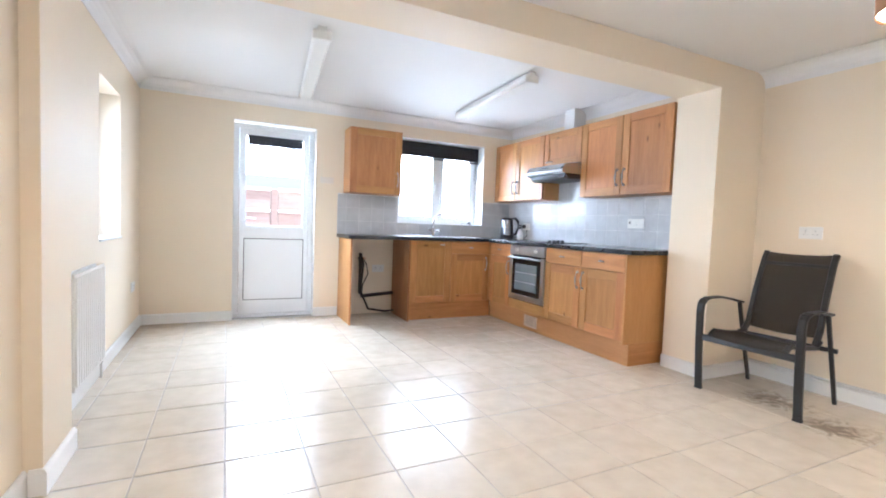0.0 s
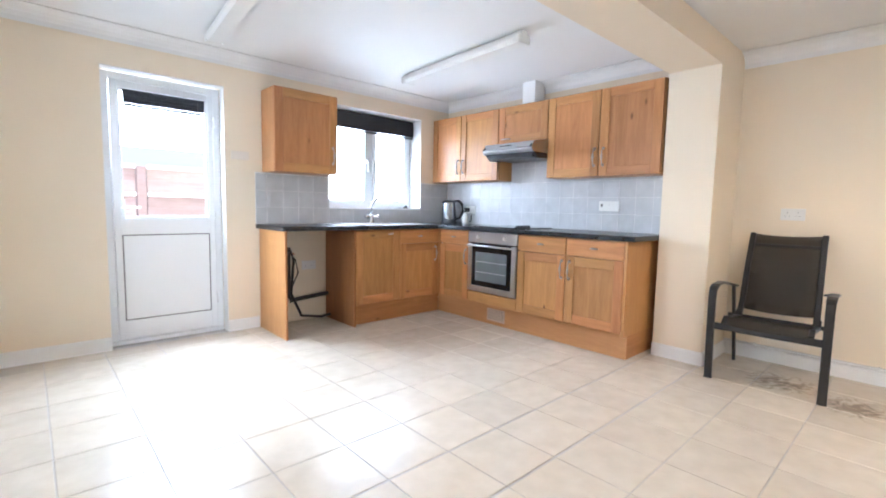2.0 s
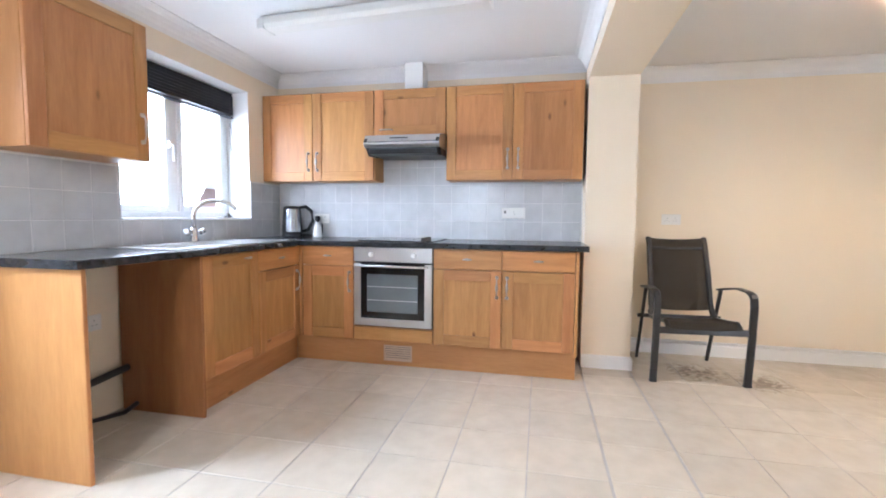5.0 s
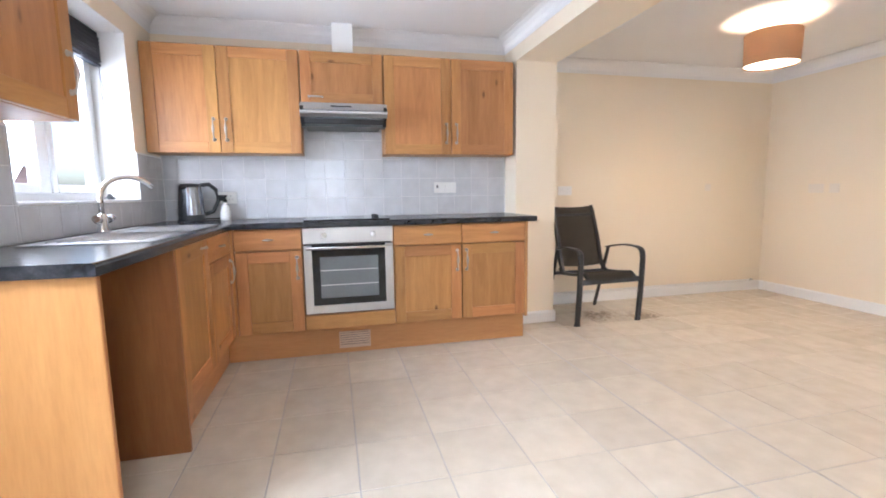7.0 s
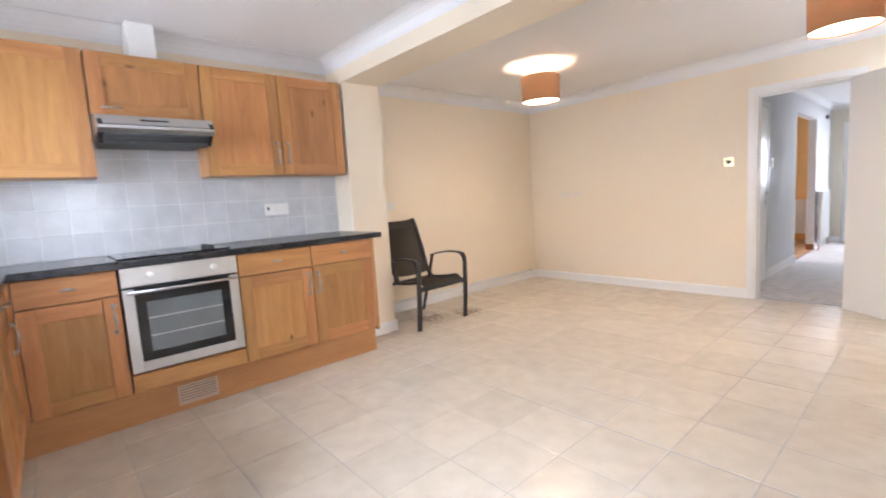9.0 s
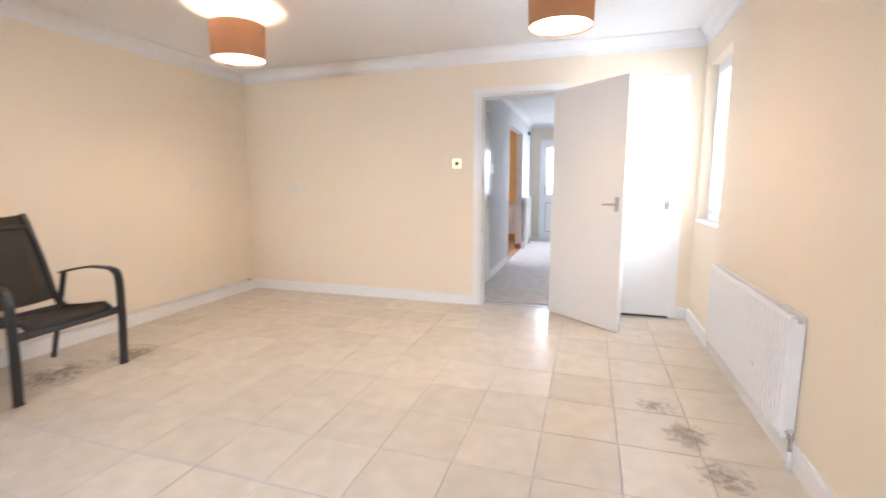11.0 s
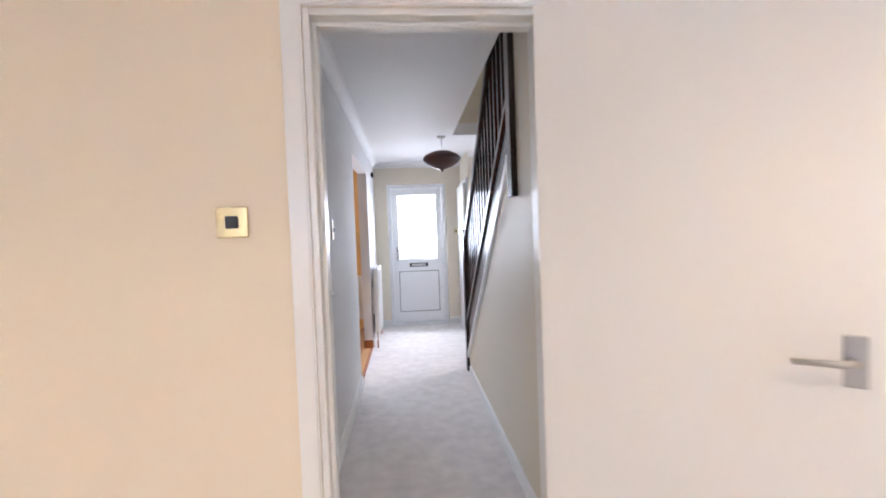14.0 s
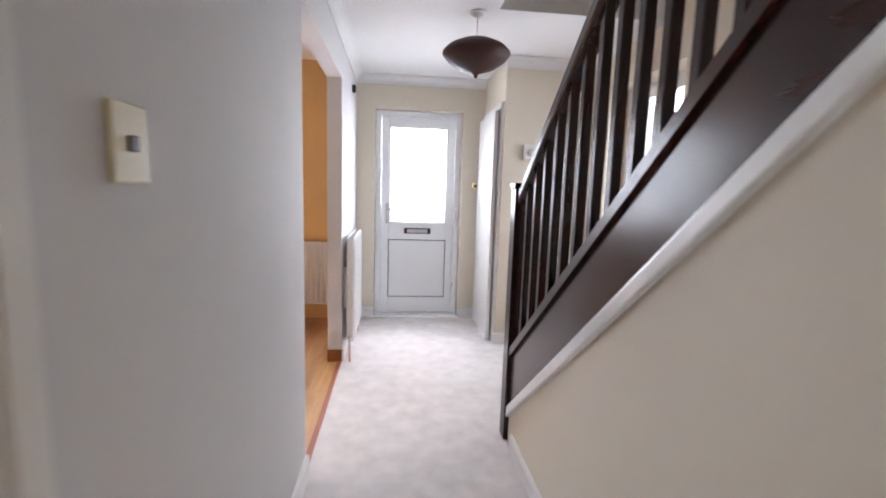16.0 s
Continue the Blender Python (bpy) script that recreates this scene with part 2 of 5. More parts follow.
M_FLOORTILE = tile_material("cream_ceramic_floor_tile", (0.60, 0.53, 0.43), (0.68, 0.607, 0.503), 0.23, stain=True)
M_WALLTILE = tile_material("pale_grey_wall_tile", (0.52, 0.525, 0.54), (0.61, 0.615, 0.63), 0.18, even=0.04)


def glass_material(name, rough=0.0, tint=(1, 1, 1)):
    mat, nt, p = nodes_of(name)
    p.inputs["Transmission Weight"].default_value = 1.0
    p.inputs["Roughness"].default_value = rough
    p.inputs["IOR"].default_value = 1.02 if rough == 0 else 1.3
    p.inputs["Base Color"].default_value = (*tint, 1)
    return mat


M_GLASS = glass_material("window_glass")
M_FROST = glass_material("obscured_glass", 0.45)


def emitter(name, color, strength):
    mat, nt, p = nodes_of(name)
    p.inputs["Emission Color"].default_value = (*color, 1)
    p.inputs["Emission Strength"].default_value = strength
    p.inputs["Base Color"].default_value = (*color, 1)
    return mat


M_DIFFUSER = emitter("lit_white_diffuser", (1.0, 0.80, 0.56), 5.0)


def mesh_weave(name, c, holes):
    """Woven sling fabric, partly see-through."""
    mat, nt, p = nodes_of(name)
    p.inputs["Base Color"].default_value = (*c, 1)
    p.inputs["Roughness"].default_value = 0.7
    n, _ = noise_of(nt, 500.0, detail=1.0)
    bump(nt, p, n, 0.3, 0.002)
    p.inputs["Alpha"].default_value = 1 - holes
    return mat


M_SLING = mesh_weave("dark_brown_mesh_fabric", (0.055, 0.046, 0.038), 0.06)


def shade_material(name, c):
    mat, nt, p = nodes_of(name)
    n, _ = noise_of(nt, 120.0, (1, 1, 6), detail=2.0)
    nt.links.new(ramp(nt, n, tuple(v * 0.85 for v in c), c), p.inputs["Base Color"])
    p.inputs["Roughness"].default_value = 0.85
    tr = nt.nodes.new("ShaderNodeBsdfTranslucent")
    tr.inputs["Color"].default_value = (*c, 1)
    mx = nt.nodes.new("ShaderNodeMixShader")
    mx.inputs["Fac"].default_value = 0.17
    nt.links.new(p.outputs["BSDF"], mx.inputs[1])
    nt.links.new(tr.outputs["BSDF"], mx.inputs[2])
    nt.links.new(mx.outputs["Shader"], nt.nodes["Material Output"].inputs["Surface"])
    return mat


M_SHADE = shade_material("tan_brown_fabric_shade", (0.40, 0.235, 0.12))

# ---- building helpers ----


def bx(bm, x0, x1, y0, y1, z0, z1, m=None):
    v = [bm.verts.new((x, y, z)) for z in (z0, z1) for x, y in ((x0, y0), (x1, y0), (x1, y1), (x0, y1))]
    if m is not None:
        for q in v:
            q.co = m @ q.co
    for f in ((3, 2, 1, 0), (4, 5, 6, 7), (0, 1, 5, 4), (1, 2, 6, 5), (2, 3, 7, 6), (3, 0, 4, 7)):
        bm.faces.new([v[i] for i in f])
    return v


def soft(bm, w=0.004, seg=2):
    bmesh.ops.bevel(bm, geom=bm.edges[:], offset=w, segments=seg, affect="EDGES", profile=0.5)
    return bm


def boxm(*boxes, bevel=0.0, seg=2):
    bm = bmesh.new()
    for b in boxes:
        bx(bm, *b)
    if bevel:
        soft(bm, bevel, seg)
    return bm


def tube(bm, pts, r, sides=10, closed_ends=True):
    """A round bar along a run of points."""
    pts = [Vector(p) for p in pts]
    rings = []
    up = Vector((0.13, 0.21, 0.97))
    for i, p in enumerate(pts):
        d = (pts[min(i + 1, len(pts) - 1)] - pts[max(i - 1, 0)]).normalized()
        a = d.cross(up)
        if a.length < 0.05:
            a = d.cross(Vector((1, 0, 0)))
        a.normalize()
        b = d.cross(a)
        rr = r[i] if isinstance(r, (list, tuple)) else r
        rings.append([bm.verts.new(p + a * (rr * math.cos(2 * math.pi * k / sides)) + b * (rr * math.sin(2 * math.pi * k / sides))) for k in range(sides)])
    for q, s in zip(rings, rings[1:]):
        for k in range(sides):
            f = bm.faces.new((q[k], q[(k + 1) % sides], s[(k + 1) % sides], s[k]))
            f.smooth = True
    if closed_ends:
        bm.faces.new(rings[0][::-1])
        bm.faces.new(rings[-1])
    return bm


def lathe(bm, prof, cx=0.0, cy=0.0, n=32, m=None):
    """Turns a profile of (radius, height) about the upright axis."""
    rings = []
    for r, z in prof:
        ring = []
        for k in range(n):
            a = 2 * math.pi * k / n
            co = Vector((cx + r * math.cos(a), cy + r * math.sin(a), z))
            ring.append(bm.verts.new(m @ co if m is not None else co))
        rings.append(ring)
    for q, s in zip(rings, rings[1:]):
        for k in range(n):
            f = bm.faces.new((q[k], q[(k + 1) % n], s[(k + 1) % n], s[k]))
            f.smooth = True
    return bm


def extruded(bm, outline, axis, a, b):
    """A prism: the outline (two coordinates) carried along an axis from a to b."""
    def at(u, v, w):
        return {0: (w, u, v), 1: (u, w, v), 2: (u, v, w)}[axis]
    lo = [bm.verts.new(at(u, v, a)) for u, v in outline]
    hi = [bm.verts.new(at(u, v, b)) for u, v in outline]
    n = len(outline)
    bm.faces.new(lo[::-1])
    bm.faces.new(hi)
    for i in range(n):
        bm.faces.new((lo[i], lo[(i + 1) % n], hi[(i + 1) % n], hi[i]))
    return bm


SHIFT = Matrix.Identity(4)


def mesh_ob(name, bm, material):
    bmesh.ops.transform(bm, matrix=SHIFT, verts=bm.verts[:])
    bmesh.ops.recalc_face_normals(bm, faces=bm.faces[:])
    me = bpy.data.meshes.new(name)
    bm.to_mesh(me)
    bm.free()
    me.materials.append(material)
    return new(name, me)


def part(name, bm, material, parent, label=""):
    ob = mesh_ob(name, bm, material)
    ob.parent = parent
    ob.matrix_parent_inverse = parent.matrix_basis.inverted()
    return tagged(ob, label)


def part_local(name, bm, material, parent, label=""):
    """As part(), with the mesh given in the parent's own space."""
    ob = mesh_ob(name, bm, material)
    ob.parent = parent
    return tagged(ob, label)


def thing(name, at, label, category, group=""):
    ob = new(name)
    ob.empty_display_size = 0.1
    ob.location = at
    ob.matrix_basis = Matrix.Translation(at)
    return tagged(ob, label, category, group)


def structure(name, bm, material, label, category):
    return tagged(mesh_ob(name, bm, material), label, category, "", "structure")


# ---- setting: walls, floors, ceilings ----
W, E, N = -0.54, 3.68, 5.33          # kitchen
NIB = -0.40                          # face of the old wall's stub
DW, DE, S = -0.46, 3.96, -0.492      # dining end
BN, BS, BZ = 2.66, 2.31, 2.15        # old outer wall between the two ends
KC, DC, HC = 2.36, 2.33, 2.305        # ceilings
HL, HR, HF = 1.515, 0.54, -5.535       # hall


def wall_with_holes(axis, p0, p1, a0, a1, z0, z1, holes):
    """A straight wall; axis 0: runs along x, between y = p0 and p1. Holes are (start, end, bottom, top)."""
    bm = bmesh.new()

    def put(s, e, b, t):
        if e - s > 1e-4 and t - b > 1e-4:
            if axis == 0:
                bx(bm, s, e, p0, p1, b, t)
            else:
                bx(bm, p0, p1, s, e, b, t)
    at = a0
    for s, e, b, t in sorted(holes):
        put(at, s, z0, z1)
        put(s, e, z0, b)
        put(s, e, t, z1)
        at = e
    put(at, a1, z0, z1)
    return bm


BD = (0.27, 1.10, 0.0, 2.085)       # back door opening
KW = (2.065, 3.245, 1.085, 2.12)        # kitchen window
SW = (3.82, 4.47, 0.88, 1.98)        # side window
AW = (-0.47, 0.16, 0.85, 2.06)       # window beside the alcove
HD = (0.655, 1.357, 0.0, 1.95)       # doorway to the hall
FD = (0.51, 1.338, 0.0, 2.01)         # front door
LR = (-4.385, -3.05, 0.0, 2.01)       # opening to the next room
HW = (-4.50, -3.60, 1.0, 2.05)       # hall side window
NR = (2.1, 3.3, 0.9, 2.05)           # added window of the next room, out of view

wall_north = structure("wall_north", wall_with_holes(0, N, N + 0.28, W - 0.28, 4.42, 0, 2.5, [BD, KW]), M_CREAM,
                       "cream painted kitchen wall with door and window", "wall")
structure("wall_west_kitchen", wall_with_holes(1, W - 0.28, W, BN, N, 0, 2.5, [SW]), M_CREAM,
          "cream painted side wall with tall narrow window", "wall")
structure("wall_nib_west", boxm((W - 0.28, NIB, BS, BN, 0, BZ)), M_CREAM, "cream painted nib of the old outer wall", "wall")
structure("wall_west_dining", wall_with_holes(1, DW - 0.28, DW, -0.68, BS, 0, 2.5, [AW]), M_CREAM,
          "cream painted wall with window behind the radiator", "wall")
wall_east_kitchen = structure("wall_east_kitchen", boxm((E, E + 0.28, BN, N, 0, 2.5)), M_CREAM, "cream wall behind the cooker run", "wall")
structure("wall_pillar_east", boxm((3.43, 4.40, BS, BN, 0, BZ)), M_CREAM, "cream painted pillar beside the kitchen units", "wall")
structure("wall_east_dining", boxm((DE, DE + 0.28, S - 0.1, BS, 0, 2.5)), M_CREAM, "plain cream dining wall", "wall")
structure("beam", boxm((W - 0.28, 4.40, BS, BN, BZ, 2.5)), M_CREAM, "cream painted boxed beam across the opening", "beam")
structure("wall_south", wall_with_holes(0, S - 0.1, S, 0.45, DE + 0.28, 0, 2.5, [HD]), M_CREAM,
          "cream painted wall with open doorway", "wall")
structure("wall_south_alcove", boxm((DW - 0.28, 0.45, -0.68, -0.55, 0, 2.5)), M_CREAM, "set-back cream wall of the alcove", "wall")
structure("wall_hall_east", wall_with_holes(1, HL, HL + 0.1, HF, S - 0.1, 0, 2.5, [LR]), M_GREYPAINT,
          "pale grey painted hall wall with wide opening", "wall")
structure("wall_front", wall_with_holes(0, HF - 0.25, HF, -0.8, 3.9, 0, 2.5, [FD, NR]), M_HALLPAINT, "pale cream front wall", "wall")
# the upper hole is added, to let fill light into the stairwell
structure("wall_hall_west", wall_with_holes(1, -0.73, -0.45, HF, -0.68, 0, 4.8, [HW, (-2.25, -1.35, 3.35, 4.4)]), M_HALLPAINT, "pale wall beside the stairs", "wall")
structure("wall_closet", boxm((-0.45, 0.295, -4.835, -4.735, 0, HC), (0.195, 0.295, HF, -4.835, 0, HC)), M_HALLPAINT, "pale walls of the hall closet", "wall")
structure("wall_next_room", boxm((3.7, 3.8, HF, -1.2, 0, 2.5), (HL + 0.1, 3.7, -1.3, -1.2, 0, 2.5), (HL + 0.104, NR[0], HF, HF + 0.03, 0, 2.5), (NR[1], 3.7, HF, HF + 0.03, 0, 2.5), (NR[0], NR[1], HF, HF + 0.03, 0, NR[2]), (NR[0], NR[1], HF, HF + 0.03, NR[3], 2.5)), M_ORANGE,
          "warm orange walls of the next room", "wall")
structure("wall_stairwell", boxm((-0.45, 1.48, -3.92, -3.82, HC + 0.12, 4.8), (0.572, 0.672, -3.82, -0.68, HC + 0.12, 4.8), (-0.45, 0.572, -0.68, -0.56, 2.5, 4.8)), M_HALLPAINT,
          "pale upper walls of the stairwell", "wall")
structure("ceiling_stairwell", boxm((-0.73, 1.5, -3.95, -0.4, 4.8, 4.9)), M_CEIL, "white ceiling over the stairs", "ceiling")
structure("ceiling_kitchen", boxm((W, E, BN, N, KC, KC + 0.1)), M_CEIL, "white kitchen ceiling", "ceiling")
structure("ceiling_dining", boxm((DW, DE, -0.55, BS, DC, DC + 0.1)), M_CEIL, "white dining ceiling", "ceiling")
structure("ceiling_hall", boxm((0.57, HL, HF, S - 0.1, HC, HC + 0.12), (-0.45, 0.57, HF, -3.82, HC, HC + 0.12)), M_CEIL, "white hall ceiling with stair opening", "ceiling")
structure("ceiling_next_room", boxm((HL + 0.1, 3.7, HF, -1.3, 2.4, 2.5)), M_CEIL, "white ceiling of the next room", "ceiling")
floor = structure("floor", boxm((W - 0.28, 4.40, S - 0.2, N + 0.28, -0.2, -0.003)), M_GROUT, "cream ceramic tiled floor with grey grout", "floor")
structure("floor_hall", boxm((-0.45, HL, HF, S - 0.2, -0.2, 0.004)), M_CARPET, "grey carpeted hall floor", "floor")
structure("floor_next_room", boxm((HL, 3.7, HF, -1.2, -0.2, -0.006)), M_GROUT, "laminate floor of the next room", "floor")
structure("ground", boxm((-60, 60, -60, HF - 0.25, -0.3, -0.1), (-60, 60, N + 0.28, 60, -0.3, -0.1), (-60, W - 0.28, HF - 0.25, N + 0.28, -0.3, -0.1), (4.40, 60, HF - 0.25, N + 0.28, -0.3, -0.1)), M_CONCRETE, "grey paved yard outside", "ground")

# ---- trim ----


def skirting(name, runs, h=0.1, t=0.016, mat=None):
    """Skirting board with a chamfered top. A run is (axis, line, from, to, side)."""
    for axis, line, a, b, side in runs:
        bm = bmesh.new()
        prof = [(line, 0.0), (line + side * t, 0.0), (line + side * t, h - 0.014), (line + side * t * 0.45, h), (line, h)]
        if axis == 0:
            lo, hi = min(a, b), max(a, b)
            extruded(bm, prof, 0, lo, hi)
        else:
            extruded(bm, prof, 1, min(a, b), max(a, b))
        structure(name, bm, mat or M_GLOSS, "orange-brown wooden skirting" if mat else "white painted skirting board", "skirting")


skirting("baseboard_kitchen", [(1, W, BN + 0.018, N, 1), (0, N, W + 0.018, BD[0], -1), (0, N, BD[1], 1.364, -1), (1, 3.43, BS, BN, -1), (0, BN, W, NIB, 1), (1, NIB, BS - 0.018, BN + 0.018, 1)])
skirting("baseboard_dining", [(0, BS, 3.414, DE - 0.018, -1), (1, DE, S, BS, -1), (0, S, HD[1] + 0.062, DE - 0.018, 1), (1, DW, -0.55, BS, 1), (0, -0.55, DW + 0.018, -0.36, 1), (0, BS, DW + 0.018, NIB, -1)])
skirting("baseboard_hall", [(1, HL, LR[1], -1.645, -1), (1, HL, HF, LR[0] , -1), (0, HF, FD[1] + 0.004, HL - 0.018, 1), (0, HF, 0.313, FD[0] - 0.004, 1), (0, -4.735, -0.43, 0.311, 1), (1, 0.295, -4.785, -4.735, 1)])
skirting("baseboard_spandrel", [(1, HR, -3.20, -0.55, 1)], 0.08)
skirting("baseboard_opening", [(0, LR[0], HL - 0.002, HL + 0.1, 1)], 0.09, 0.016, M_TERRACOTTA)


def coving(name, runs, s=0.1):
    """Plaster cove between wall and ceiling: (axis, wall line, from, to, side, ceiling height)."""
    for axis, line, a, b, side, top in runs:
        bm = bmesh.new()
        curve = [(line + side * s * (1 - math.cos(k * math.pi / 10)) * 0.98 + side * 0.006, top - s * (1 - math.sin(k * math.pi / 10)) * 0.98 - 0.006) for k in range(6)]
        prof = [(line, top), (line, top - s), *[(u, v) for u, v in curve], (line + side * s, top)]
        extruded(bm, prof, axis, min(a, b), max(a, b))
        structure(name, bm, M_CEIL, "white plaster coving", "coving")


coving("coving_kitchen", [(0, N, W, E, -1, KC), (1, E, BN, N, -1, KC), (0, BN, W, E, 1, KC), (1, W, BN, N, 1, KC)])
coving("coving_dining", [(0, S, 0.45, DE, 1, DC), (1, DE, S, BS, -1, DC), (1, DW, -0.55, BS, 1, DC), (0, -0.55, DW, 0.45, 1, DC)], 0.105)
coving("coving_hall", [(1, HL, HF, S - 0.1, -1, HC), (0, HF, 0.295, HL, 1, HC), (0, -4.735, -0.45, 0.295, 1, HC), (0, S - 0.1, 0.575, HL, -1, HC)], 0.07)


def architrave(name, axis, line, side, a, b, top, w=0.058, t=0.018):
    bm = bmesh.new()
    p0, p1 = sorted((line, line + side * t))
    for s, e, z0, z1 in ((a - w, a, 0, top + w), (b, b + w, 0, top + w), (a, b, top, top + w)):
        if axis == 0:
            bx(bm, s, e, p0, p1, z0, z1)
        else:
            bx(bm, p0, p1, s, e, z0, z1)
    bmesh.ops.bevel(bm, geom=bm.edges[:], offset=0.005, segments=2, affect="EDGES")
    return structure(name, bm, M_GLOSS, "white painted door architrave", "door frame")


architrave("trim_hall_doorway", 0, S, 1, HD[0], HD[1], HD[3])
architrave("trim_hall_doorway_back", 0, S - 0.1, -1, HD[0], HD[1], HD[3])
structure("trim_doorway_lining", boxm((HD[0], HD[0] + 0.02, S - 0.1, S, 0, HD[3]), (HD[1] - 0.02, HD[1], S - 0.1, S, 0, HD[3]), (HD[0] + 0.02, HD[1] - 0.02, S - 0.1, S, HD[3] - 0.02, HD[3]),
                                      (HD[1] - 0.032, HD[1] - 0.02, S - 0.09, S - 0.045, 0, HD[3] - 0.02), (HD[0] + 0.02, HD[1] - 0.032, S - 0.09, S - 0.045, HD[3] - 0.032, HD[3] - 0.02), bevel=0.002, seg=1), M_GLOSS, "white door lining with stop bead", "door frame")
architrave("trim_alcove_door", 0, -0.55, 1, -0.30, 0.37, 1.96, 0.055)
architrave("trim_hall_side_door", 1, HL, -1, -1.587, -0.79, 1.945, 0.05)

# ---- doors and windows ----


def lever_handle(parent, m, name="door_handle"):
    """Chrome lever on a backplate; local x along the lever, y out of the door."""
    bm = bmesh.new()
    bx(bm, -0.02, 0.02, 0.0, 0.006, -0.055, 0.055)
    soft(bm, 0.003, 2)
    tube(bm, [(0, 0.005, 0), (0, 0.034, 0), (-0.016, 0.043, 0), (-0.105, 0.040, -0.004)], [0.008, 0.008, 0.0075, 0.0065], 10)
    bmesh.ops.transform(bm, matrix=m, verts=bm.verts[:])
    return part(name, bm, M_STEEL, parent, "brushed steel lever handle on backplate")


def flush_door(name, w, h, label, t=0.038):
    d = thing(name, (0, 0, 0), label, "door")
    part("leaf", boxm((0, w, -t, 0, 0.008, h), bevel=0.003), M_GLOSS, d)
    return d


open_door = flush_door("open_door", 0.74, 1.938, "white painted flush door standing open into the room")
lever_handle(open_door, pose(0.685, 0.0, 1.0))
lever_handle(open_door, pose(0.685, -0.038, 1.0) @ Matrix.Diagonal((1, -1, 1, 1)), "door_handle")
part("latch", boxm((0.7395, 0.742, -0.03, -0.008, 0.93, 1.03)), M_STEEL, open_door, "steel latch plate on the edge")
for hz in (0.22, 1.74):
    bm = bmesh.new()
    tube(bm, [(-0.006, 0.004, hz), (-0.006, 0.004, hz + 0.09)], 0.007, 8)
    part("hinge", bm, M_STEEL, open_door, "steel butt hinge")
open_door.matrix_basis = pose(0.673, -0.478, 0, 0, 0, 139.0)

alcove_door = flush_door("alcove_cupboard_door", 0.666, 1.93, "white flush cupboard door with a dark gap beneath")
lever_handle(alcove_door, pose(0.06, 0.0, 0.98) @ Matrix.Diagonal((-1, 1, 1, 1)))
alcove_door.matrix_basis = pose(-0.299, -0.534, 0.012)
structure("door_gap", boxm((-0.299, 0.369, -0.549, -0.538, 0.002, 0.014)), M_BLACK, "dark gap under the cupboard door", "gap")

side_door = flush_door("hall_side_door", 0.793, 1.933, "white gloss flush door closed in the hall wall")
lever_handle(side_door, pose(0.065, 0.0, 1.0) @ Matrix.Diagonal((-0.75, 0.75, 0.8, 1)))
side_door.matrix_basis = pose(HL - 0.012, -1.585, 0, 0, 0, 90)
part_local("lock_plate", boxm((0.051, 0.079, 0.0, 0.005, 0.865, 0.93), bevel=0.002), M_STEEL, side_door, "steel lock plate below the lever")


